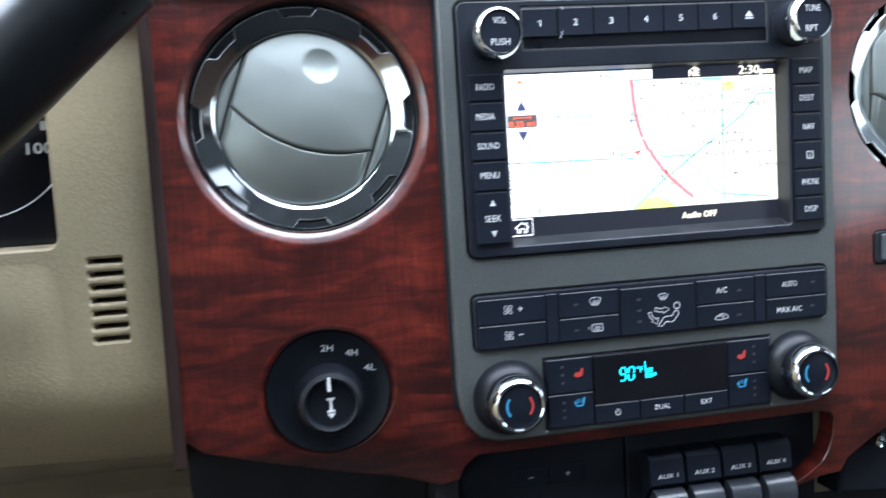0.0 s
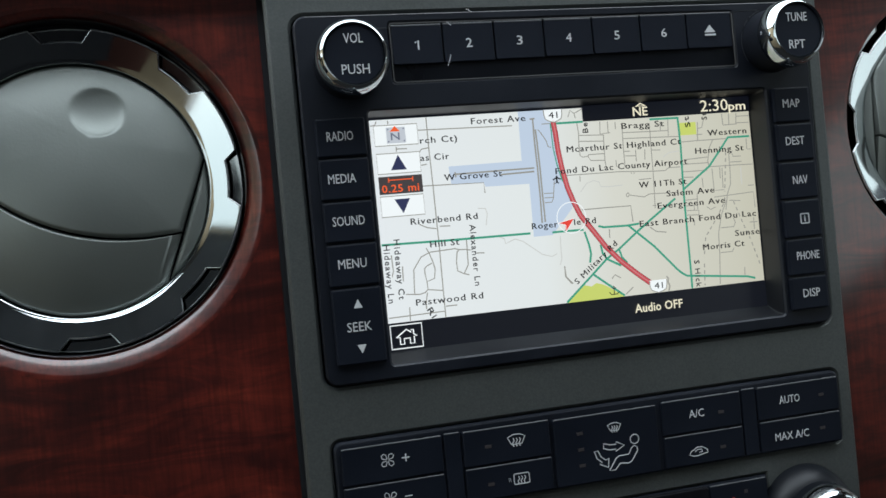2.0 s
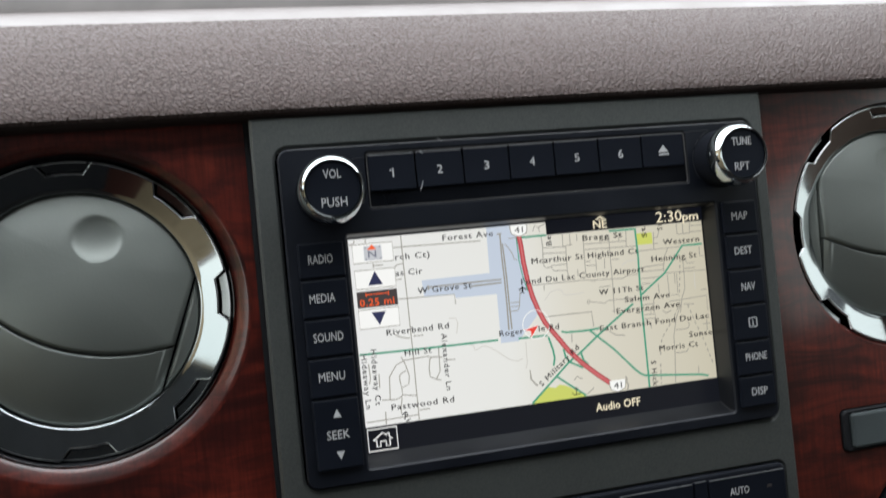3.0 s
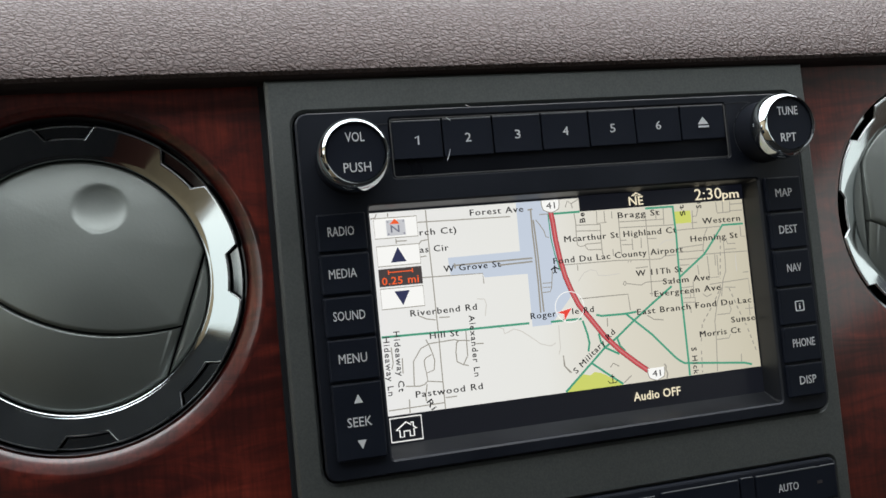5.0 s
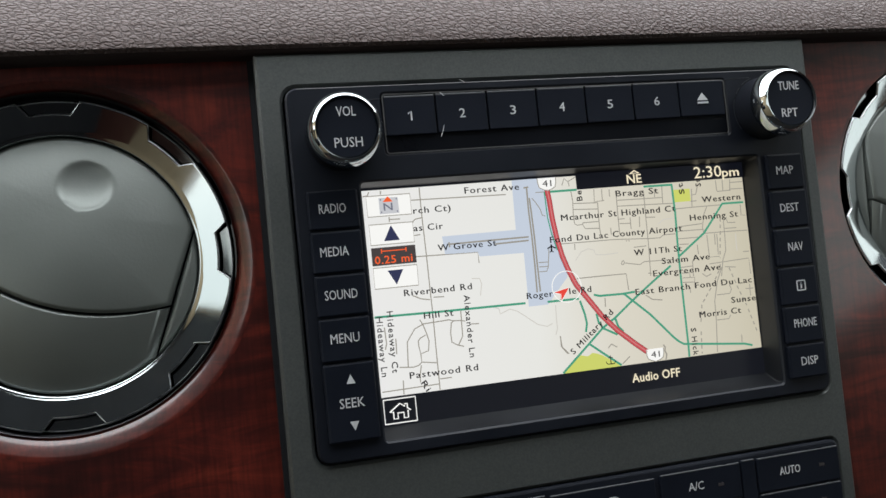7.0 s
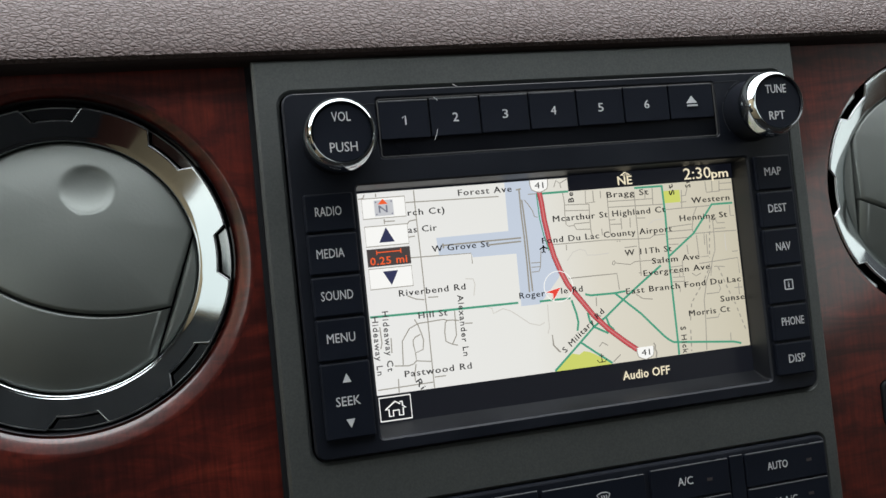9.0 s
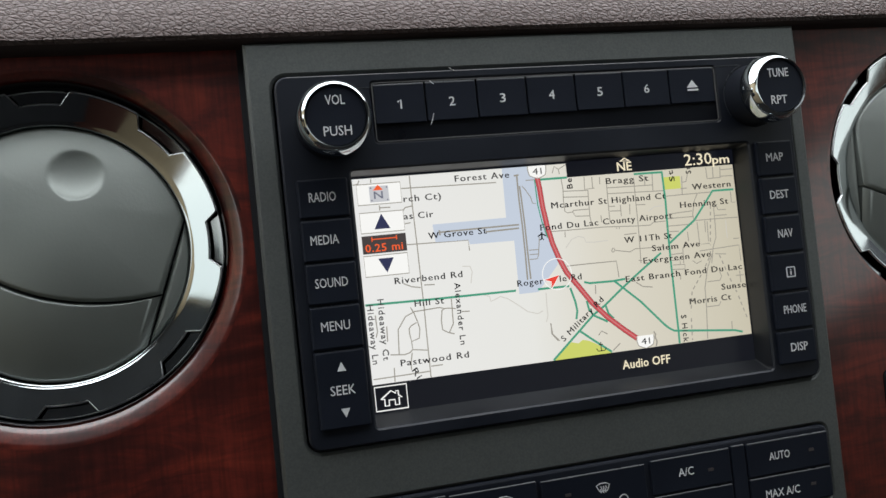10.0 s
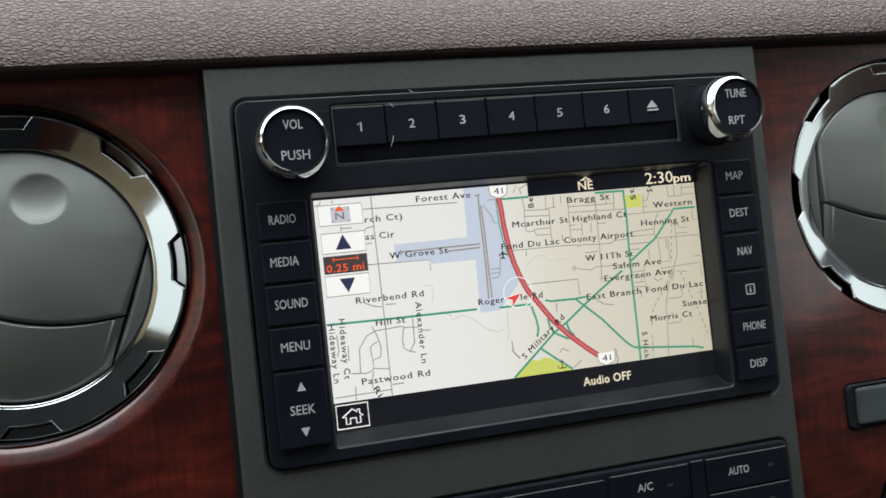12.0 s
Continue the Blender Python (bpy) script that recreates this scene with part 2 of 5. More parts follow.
MAP_ORANGE = light_material("display_orange", (0.9, 0.12, 0.03), 1.0)
MAP_BROWN = light_material("display_brown", (0.06, 0.05, 0.05), 1.0)
MAP_NAVY = light_material("display_navy", (0.03, 0.035, 0.09), 1.0)
MAP_ARROW = light_material("display_red_arrow", (0.8, 0.06, 0.04), 1.0)

# ---- builders ----
HOME = {}


def thing(name, at, label="", category="", group="", kind=""):
    ob = new(name)
    ob.empty_display_size = 0.02
    ob.matrix_basis = LEAN @ Matrix.Translation(at)
    HOME[ob.name] = Matrix.Translation(at)
    return tagged(ob, label, category, group, kind)


def part(name, bm, material, parent=None, label="", smooth=False, upright=False):
    """Links a bmesh as one mesh object, with its origin at its middle, under a thing or a part."""
    me = bpy.data.meshes.new(name)
    if len(bm.faces):
        bmesh.ops.recalc_face_normals(bm, faces=bm.faces)
    lo, hi = Vector((9, 9, 9)), Vector((-9, -9, -9))
    for v in bm.verts:
        lo, hi = Vector(map(min, lo, v.co)), Vector(map(max, hi, v.co))
    mid = (lo + hi) / 2
    bmesh.ops.translate(bm, verts=bm.verts, vec=-mid)
    bm.to_mesh(me)
    bm.free()
    if smooth:
        me.shade_smooth()
        me.set_sharp_from_angle(angle=radians(38))
    me.materials.append(material)
    ob = new(name, me)
    here = Matrix.Translation(mid)
    if parent:
        ob.parent = parent
        ob.matrix_parent_inverse = HOME[parent.name].inverted()
    ob.matrix_basis = here if parent or upright else LEAN @ here
    HOME[ob.name] = here
    return tagged(ob, label)


def loop_points(x0, x1, z0, z1, r, n=6):
    pts = []
    for cx, cz, a in ((x1 - r, z1 - r, 0), (x0 + r, z1 - r, 90), (x0 + r, z0 + r, 180), (x1 - r, z0 + r, 270)):
        for k in range(n + 1):
            t = radians(a + 90 * k / n)
            pts.append((cx + r * math.cos(t), cz + r * math.sin(t)))
    return pts


def ring_of(bm, pts, y):
    return [bm.verts.new((x, y, z)) for x, z in pts]


def band(bm, a, b):
    n = len(a)
    for i in range(n):
        bm.faces.new((a[i], a[(i + 1) % n], b[(i + 1) % n], b[i]))


def inset(pts, d):
    """Moves a closed outline inwards by d (counter-clockwise in x, z)."""
    n, out = len(pts), []
    for i in range(n):
        (ax, az), (bx, bz), (cx, cz) = pts[i - 1], pts[i], pts[(i + 1) % n]
        e1, e2 = Vector((bx - ax, bz - az)), Vector((cx - bx, cz - bz))
        if e1.length < 1e-9 or e2.length < 1e-9:
            e1 = e2 = Vector((cx - ax, cz - az))
        n1, n2 = Vector((-e1.y, e1.x)).normalized(), Vector((-e2.y, e2.x)).normalized()
        s = n1 + n2
        s = s / max(0.3, s.length_squared / 2) if s.length > 1e-6 else n1
        out.append((bx + s.x * d, bz + s.y * d))
    return out


def slab(pts, front, back, edge=0.0006, bm=None):
    """A plate with a rounded front edge, from an outline in x, z."""
    bm = bm or bmesh.new()
    f0 = ring_of(bm, inset(pts, edge), front)
    f1 = ring_of(bm, inset(pts, edge * 0.3), front + edge * 0.3)
    f2 = ring_of(bm, pts, front + edge)
    f3 = ring_of(bm, pts, back)
    bm.faces.new(f0)
    band(bm, f0, f1), band(bm, f1, f2), band(bm, f2, f3)
    bm.faces.new(f3)
    return bm


def plate(x0, x1, z0, z1, front, back, r=0.001, edge=0.0006, bm=None):
    return slab(loop_points(x0, x1, z0, z1, r), front, back, edge, bm)


def sheet(outer, holes, front, back, edge=0.0008, depth=None):
    """A plate with holes through it; outlines counter-clockwise in x, z."""
    bm = bmesh.new()
    depth = back if depth is None else depth
    rims = []
    o0, o1, o2 = ring_of(bm, inset(outer, edge), front), ring_of(bm, outer, front + edge), ring_of(bm, outer, back)
    band(bm, o0, o1), band(bm, o1, o2)
    rims.append(o0)
    for h in holes:
        h0, h1, h2 = ring_of(bm, inset(h, -edge), front), ring_of(bm, h, front + edge), ring_of(bm, h, depth)
        band(bm, h0, h1), band(bm, h1, h2)
        rims.append(h0)
    edges = [bm.edges.get((r[i], r[(i + 1) % len(r)])) or bm.edges.new((r[i], r[(i + 1) % len(r)])) for r in rims for i in range(len(r))]
    bmesh.ops.triangle_fill(bm, use_beauty=True, use_dissolve=False, edges=edges, normal=(0, -1, 0))
    return bm


def circle(cx, cz, r, n=64):
    return [(cx + r * math.cos(2 * math.pi * k / n), cz + r * math.sin(2 * math.pi * k / n)) for k in range(n)]


def lathe(cx, cz, profile, n=64, bm=None, cap=True):
    """Turns a profile of (radius, y) about an axis along y."""
    bm = bm or bmesh.new()
    rings = [ring_of(bm, circle(cx, cz, r, n), y) for r, y in profile]
    for a, b in zip(rings, rings[1:]):
        band(bm, a, b)
    if cap:
        bm.faces.new(rings[0])
        bm.faces.new(rings[-1])
    return bm


def arc_band(cx, cz, r0, r1, a0, a1, y, thick=0.0002, n=24):
    pts = [(cx + r1 * math.cos(radians(a0 + (a1 - a0) * k / n)), cz + r1 * math.sin(radians(a0 + (a1 - a0) * k / n))) for k in range(n + 1)]
    pts += [(cx + r0 * math.cos(radians(a1 + (a0 - a1) * k / n)), cz + r0 * math.sin(radians(a1 + (a0 - a1) * k / n))) for k in range(n + 1)]
    return slab(pts, y, y + thick, 0.00002)


def stroke(points, width, y, bm=None, thick=0.00012, closed=False):
    """A thin raised line of even width through points in x, z."""
    bm = bm or bmesh.new()
    p = [Vector(q) for q in points]
    n = len(p)
    rows = []
    for i in range(n):
        a = p[i - 1] if (i or closed) else p[i]
        c = p[(i + 1) % n] if (i < n - 1 or closed) else p[i]
        d = (c - a).normalized()
        s = Vector((-d.y, d.x)) * width / 2
        rows.append([bm.verts.new((q.x, yy, q.y)) for q, yy in ((p[i] + s, y), (p[i] - s, y), (p[i] - s, y + thick), (p[i] + s, y + thick))])
    pairs = list(zip(rows, rows[1:])) + ([(rows[-1], rows[0])] if closed else [])
    for a, b in pairs:
        for k in range(4):
            bm.faces.new((a[k], a[(k + 1) % 4], b[(k + 1) % 4], b[k]))
    if not closed:
        bm.faces.new(rows[0])
        bm.faces.new(rows[-1])
    return bm


def lettering(words, x, z, y, width, cap, angle=0.0, bold=0.0, middle=True, bm=None, space=1.0):
    """Words in the built-in font on a plane that faces the cab: width of the line, height of a capital, middle (or start) of the baseline."""
    def outline(s):
        cu = bpy.data.curves.new("letters", "FONT")
        cu.body, cu.offset, cu.resolution_u, cu.extrude, cu.space_character = s, bold, 2, 0.01, space
        ob = bpy.data.objects.new("letters", cu)
        scene.collection.objects.link(ob)
        me = bpy.data.meshes.new_from_object(ob.evaluated_get(bpy.context.evaluated_depsgraph_get()))
        bpy.data.objects.remove(ob)
        bpy.data.curves.remove(cu)
        return me
    ref = outline("H")
    tall = max(v.co.y for v in ref.vertices)
    me = outline(words)
    x0, x1 = min(v.co.x for v in me.vertices), max(v.co.x for v in me.vertices)
    sx, sz = width / (x1 - x0), cap / tall
    ca, sa = math.cos(radians(angle)), math.sin(radians(angle))
    out = bm or bmesh.new()
    verts = []
    for v in me.vertices:
        u = (v.co.x - x0) * sx - (width / 2 if middle else 0)
        w = v.co.y * sz
        verts.append(out.verts.new((x + u * ca - w * sa, y - (0.0001 if v.co.z > 0 else 0), z + u * sa + w * ca)))
    for p in me.polygons:
        try:
            out.faces.new([verts[i] for i in p.vertices])
        except ValueError:
            pass
    bpy.data.meshes.remove(ref)
    bpy.data.meshes.remove(me)
    return out


def extrusion(profile, x0, x1, steps=1, cap=True):
    """Sweeps a profile of (y, z) along x."""
    bm = bmesh.new()
    rows = [[bm.verts.new((x0 + (x1 - x0) * k / steps, y, z)) for y, z in profile] for k in range(steps + 1)]
    for a, b in zip(rows, rows[1:]):
        for i in range(len(profile)):
            j = (i + 1) % len(profile)
            bm.faces.new((a[i], a[j], b[j], b[i]))
    if cap:
        bm.faces.new(rows[0])
        bm.faces.new(rows[-1])
    return bm


def block(x0, x1, y0, y1, z0, z1, bm=None):
    bm = bm or bmesh.new()
    v = [bm.verts.new((x, y, z)) for x in (x0, x1) for y in (y0, y1) for z in (z0, z1)]
    for f in ((0, 1, 3, 2), (4, 6, 7, 5), (0, 4, 5, 1), (2, 3, 7, 6), (0, 2, 6, 4), (1, 5, 7, 3)):
        bm.faces.new([v[i] for i in f])
    return bm


def wall_with_window(x0, x1, y0, y1, z0, z1, wy0, wy1, wz0, wz1):
    bm = bmesh.new()
    block(x0, x1, y0, y1, z0, wz0, bm)
    block(x0, x1, y0, y1, wz1, z1, bm)
    block(x0, x1, y0, wy0, wz0, wz1, bm)
    block(x0, x1, wy1, y1, wz0, wz1, bm)
    return bm


# ---- the cab round the dashboard ----
def cab(name, bm, material, label, category):
    return tagged(part(name, bm, material, None, "", False, True), label, category, "", "structure")


cab("floor", block(-0.98, 0.98, -2.2, 0.80, -0.04, 0.0), CARPET, "dark carpet on the cab floor", "floor")
roof = block(-0.98, 0.98, -2.2, -0.69, 1.42, 1.46)
for x0, x1, y0, y1 in ((-0.98, 0.98, -0.41, -0.16), (-0.98, 0.06, -0.69, -0.41), (0.48, 0.98, -0.69, -0.41)):
    block(x0, x1, y0, y1, 1.42, 1.46, roof)
cab("ceiling", roof, CLOTH, "grey cloth headliner with a roof window opening", "ceiling")
# unseen piece, added to put a red-brown reflection on the vent's chrome ring
cab("wall_left_rear", block(-1.02, -0.98, -2.2, -1.52, 0.0, 1.46), REAR, "unseen red-brown wall piece, added for its reflection in the chrome", "wall")
cab("wall_left", wall_with_window(-1.02, -0.98, -1.52, 0.80, 0.0, 1.46, -1.25, -0.47, 0.88, 1.40), DOOR, "tan door side with a window opening", "wall")
# the sill of the passenger window drops towards the windshield
side = block(0.98, 1.02, -2.2, -1.13, 0.0, 1.46)
for y0, y1, z0, z1 in ((-1.13, 0.80, 1.29, 1.46), (-1.13, -0.46, 0.0, 1.01), (-0.46, 0.04, 0.0, 0.70), (0.04, 0.80, 0.0, 1.29)):
    block(0.98, 1.02, y0, y1, z0, z1, side)
cab("wall_right", side, DOOR2, "brown door side with a stepped window opening", "wall")
cab("wall_back", block(-0.98, 0.98, -2.25, -2.2, 0.0, 1.46), SEAT, "dark rear wall of the cab", "wall")
cab("wall_front", block(-0.98, 0.98, 0.76, 0.80, 0.0, 0.66), MATTE, "dark bulkhead in front of the dashboard", "wall")

# ---- dashboard carcass, pad and tray ----
carcass = thing("dashboard_carcass", (0, 0.3, 0.40), "black moulded body behind the dashboard trim", "dashboard")
part("main_body", block(-0.62, 0.62, 0.20, 0.60, 0.40, 0.785), MATTE, carcass)
part("middle_body", block(-0.62, 0.62, 0.075, 0.20, 0.588, 0.785), MATTE, carcass)
part("centre_body", block(-0.115, 0.115, 0.05, 0.075, 0.565, 0.785), MATTE, carcass)

pad = thing("dashboard_pad", (0, 0.03, 0.80), "brown grained leather pad along the top of the dashboard", "dashboard pad")
PAD = [(0.075, 0.7905), (0.012, 0.7916), (0.0035, 0.7914), (0.0008, 0.7918), (-0.0006, 0.7930), (-0.0004, 0.7952), (0.0024, 0.8018), (0.0070, 0.8098),
       (0.0125, 0.8176), (0.0190, 0.8252), (0.0255, 0.8316), (0.034, 0.8368), (0.043, 0.8412), (0.052, 0.8445), (0.075, 0.840)]
part("shadow_gap", block(-0.62, 0.62, 0.016, 0.075, 0.7850, 0.7903), MATTE, pad, "black gap under the pad")
# the shade under the pad is put in as a darker brown strip
part("pad_underside", extrusion([(0.075, 0.7890), (0.0120, 0.7902), (0.0032, 0.7906), (0.0012, 0.7912), (0.0006, 0.7919), (0.0012, 0.7924), (0.075, 0.7924)], -0.62, 0.62), UNDERSIDE, pad, "underside of the pad, coloured dark for its shade", True)
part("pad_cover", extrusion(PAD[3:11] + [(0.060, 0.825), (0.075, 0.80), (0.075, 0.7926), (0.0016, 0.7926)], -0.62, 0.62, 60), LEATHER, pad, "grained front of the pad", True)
# same pad: the sky light on its upper edge is put into a paler colour
part("pad_top", extrusion(PAD[10:] + [(0.075, 0.83), (0.0262, 0.8300)], -0.62, 0.62, 60), PADTOP, pad, "smooth upper edge of the pad, paler for its sky light", True)
tray = thing("dashboard_tray", (0, 0.15, 0.85), "pale ribbed storage tray on top of the dashboard", "tray")
LIP = [(0.0505, 0.838), (0.0505, 0.8525), (0.0515, 0.8545), (0.0545, 0.8555), (0.058, 0.8545), (0.060, 0.851), (0.060, 0.838)]
part("tray_lip", extrusion(LIP, -0.60, 0.60), TRAY, tray, "pale raised front lip", True)
part("tray_floor", extrusion([(0.060, 0.846), (0.060, 0.8515), (0.30, 0.948), (0.60, 1.070), (0.60, 0.95), (0.08, 0.80)], -0.60, 0.60), TRAYFLOOR, tray, "brown floor of the tray")
for k in range(12):
    x = -0.145 + 0.0405 * k
    rib = extrusion([(0.061, 0.850), (0.063, 0.8560), (0.068, 0.8610), (0.085, 0.8740), (0.22, 0.932), (0.235, 0.920), (0.235, 0.905)], x, x + 0.017)
    part("rib", rib, TRAY, tray)

# ---- wood trim and centre panel ----
VL, VR = (-0.1624, 0.7313), (0.1642, 0.7328)
WY = 0.008
SINK_L, SINK_R = 0.0055, 0.0012
DIAL = (-0.1610, 0.6042)
SOCKET = (0.1634, 0.6035)
wood = thing("wood_trim", (0, WY, 0.68), "glossy reddish burl wood trim round the centre panel", "dashboard trim")
outer = [(-0.2265, 0.7905), (-0.2285, 0.588), (-0.220, 0.581), (-0.150, 0.559), (-0.110, 0.5495), (-0.1015, 0.553), (-0.0985, 0.5605), (-0.0925, 0.5655),
         (0.0935, 0.5660), (0.0985, 0.5648), (0.1008, 0.5615), (0.1007, 0.5519), (0.0985, 0.5430), (0.0955, 0.5372), (0.0890, 0.5315), (0.0800, 0.5262), (0.0815, 0.5245), (0.0960, 0.5290), (0.1086, 0.5296), (0.1120, 0.5370), (0.138, 0.553), (0.160, 0.566), (0.2285, 0.575), (0.2285, 0.7925)]
panel_hole = [(-0.0990, 0.7885), (-0.0990, 0.592), (-0.0955, 0.583), (-0.088, 0.5765), (-0.078, 0.575), (0.080, 0.575), (0.089, 0.5775), (0.0945, 0.584), (0.0958, 0.592), (0.0958, 0.789)]
wood_holes = [circle(VL[0] + 0.0005, VL[1] - 0.0011, 0.0566, 96), circle(VR[0], VR[1] - 0.0004, 0.0526, 96), circle(*DIAL, 0.0318, 96), circle(*SOCKET, 0.0291, 96), loop_points(0.1254, 0.1832, 0.6411, 0.6586, 0.0025), panel_hole]


def turned_under(bm):
    """The lower edge of the trim curves away under the dashboard."""
    for z in (0.655, 0.645, 0.635, 0.625, 0.615, 0.605, 0.595, 0.588, 0.584, 0.581, 0.577, 0.573, 0.569, 0.565, 0.560, 0.555, 0.548, 0.540):
        bmesh.ops.bisect_plane(bm, geom=bm.verts[:] + bm.edges[:] + bm.faces[:], plane_co=(0, 0, z), plane_no=(0, 0, 1))
    for x in (-0.2, -0.18, -0.16, -0.145, -0.133, -0.125, -0.117, -0.109, -0.098, 0.098, 0.109, 0.117, 0.125, 0.133, 0.15, 0.17, 0.2):
        bmesh.ops.bisect_plane(bm, geom=bm.verts[:] + bm.edges[:] + bm.faces[:], plane_co=(x, 0, 0), plane_no=(1, 0, 0))
    for v in bm.verts:
        side = min(1.0, max(0.0, (-0.085 - v.co.x) / 0.06))
        out = min(1.0, max(0.0, (abs(v.co.x) - 0.098) / 0.035))
        out = out * out * (3 - 2 * out)
        v.co.y += (0.8 if v.co.x < 0 else 0.22) * out * max(0.0, 0.665 - v.co.z) ** 2 + (2 + 11 * side) * max(0.0, 0.582 - v.co.z) ** 2
    return bm


part("veneer_panel", turned_under(sheet(outer, wood_holes, WY, WY + 0.012, 0.0004, WY + 0.006)), WOOD, wood, smooth=True)
# the well of the driver's vent sits a little high in its opening, so the slope round it is broadest below
for c, r0, r1, deep, fall, off, high in ((VL, 0.0560, 0.0518, SINK_L, 0.0032, (0.0005, -0.0011), (0, 0.0003)), (VR, 0.0520, 0.0510, SINK_R, 0.0020, (0, -0.0004), (0, 0)),
                                         (DIAL, 0.0314, 0.0293, 0, 0.0020, (0, 0), (0, 0)), (SOCKET, 0.0287, 0.0268, 0, 0.0020, (0, 0), (0, 0))):
    bm = bmesh.new()
    rows_l = []
    for q in range(-1, 13):
        s, r = max(0, q) / 12, (r0 - (r0 - r1) * q / 12 if q >= 0 else r0 + 0.0012)
        mid = [c[k] + off[k] * (1 - s) + high[k] * s for k in (0, 1)]
        rows_l.append(ring_of(bm, circle(*mid, r, 96), WY - 0.00002 + fall * (0.80 * s + 0.20 * s * s * s)))
    for a, b in zip(rows_l, rows_l[1:]):
        band(bm, a, b)
    part("round_edge", turned_under(bm), WOOD, wood, "rounded edge of the veneer", True)
    part("well_wall", turned_under(lathe(c[0] + high[0], c[1] + high[1], [(r1 + 0.00004, WY + 0.0020), (r1, WY + deep + 0.010)], 96, cap=False)), MATTE, wood, "black wall of the opening", True)
edge_strip = slab([(-0.2310, 0.7905), (-0.2330, 0.576), (-0.2275, 0.576), (-0.2255, 0.7905)][::1], WY - 0.001, WY + 0.02, 0.0015)
part("edge_strip", edge_strip, plastic("brown_edge", (0.022, 0.012, 0.010), 0.6, shine=0.15), wood, "dull brown edge strip")

panel = thing("centre_panel", (0, 0.002, 0.68), "charcoal satin metallic panel round the radio and climate controls", "dashboard panel")
PX0, PX1 = -0.1007, 0.0986
p_out = [(PX0 + 0.0003, 0.7904), (PX0 - 0.0006, 0.600), (PX0 + 0.0005, 0.591), (PX0 + 0.0035, 0.5825), (PX0 + 0.009, 0.5765), (PX0 + 0.017, 0.5737), (-0.070, 0.5732), (0.075, 0.5732),
         (PX1 - 0.012, 0.5742), (PX1 - 0.0055, 0.5775), (PX1 - 0.0015, 0.583), (PX1, 0.590), (PX1, 0.600), (PX1, 0.7904)]
LB = [(-0.0765, 0.5945), (0.0745, 0.5942)]
climate_low = [(-0.0588, 0.6108), (-0.0588, 0.5762), (0.0600, 0.5762), (0.0600, 0.6108)]
p_holes = [loop_points(-0.0927, 0.0927, 0.6613, 0.7797, 0.0044), loop_points(-0.0925, 0.0925, 0.6178, 0.6445, 0.003), climate_low]
part("panel_face", sheet(p_out, p_holes, 0.0015, 0.010, 0.0010, 0.03), PANEL, panel, smooth=True)
part("gasket", stroke([(PX0 - 0.0007, 0.7902), (PX0 - 0.0014, 0.600), (PX0 - 0.0006, 0.590)], 0.0018, 0.0075, None, 0.002), MATTE, panel, "thin black gasket along the edge")
part("gasket", stroke([(PX1 + 0.0008, 0.7902), (PX1 + 0.0012, 0.600), (PX1 + 0.0008, 0.590)], 0.0018, 0.0075, None, 0.002), MATTE, panel, "thin black gasket along the edge")

# ---- air vents ----
def dome(x, z, c, lift, radius):
    d2 = ((x - c[0]) ** 2 + (z - c[1]) ** 2) / radius ** 2
    return -lift * max(0.0, 1 - d2)


def flap_piece(pts, c, base, dip=None, rings=26, heart=None, roll=0.955, depth=0.0007):
    """A gently domed piece of a round vent, with a rolled edge; dip: place, radius and depth of a finger dimple."""
    bm = bmesh.new()
    cx, cz = heart or (sum(p[0] for p in pts) / len(pts), sum(p[1] for p in pts) / len(pts))
    def height(x, z, s):
        y = base + dome(x, z, c, 0.0098, 0.0425)
        y += depth * max(0.0, (s - roll) / (1 - roll)) ** 2
        if dip:
            d = math.hypot(x - dip[0], z - dip[1]) / dip[2]
            if d < 1:
                y += dip[3] * (1 - d ** 2) ** 0.7
        return y
    levels = [k / rings * (roll - 0.005) for k in range(1, rings + 1)] + [roll + (1 - roll) * k / 6 for k in range(7)]
    mid = bm.verts.new((cx, height(cx, cz, 0), cz))
    prev = None
    for s in levels:
        row = []
        for x, z in pts:
            px, pz = cx + (x - cx) * s, cz + (z - cz) * s
            row.append(bm.verts.new((px, height(px, pz, s), pz)))
        if prev:
            band(bm, prev, row)
        else:
            for i in range(len(row)):
                bm.faces.new((mid, row[i], row[(i + 1) % len(row)]))
        prev = row
    backs = [bm.verts.new((v.co.x, base + 0.006, v.co.z)) for v in prev]
    band(bm, prev, backs)
    return bm


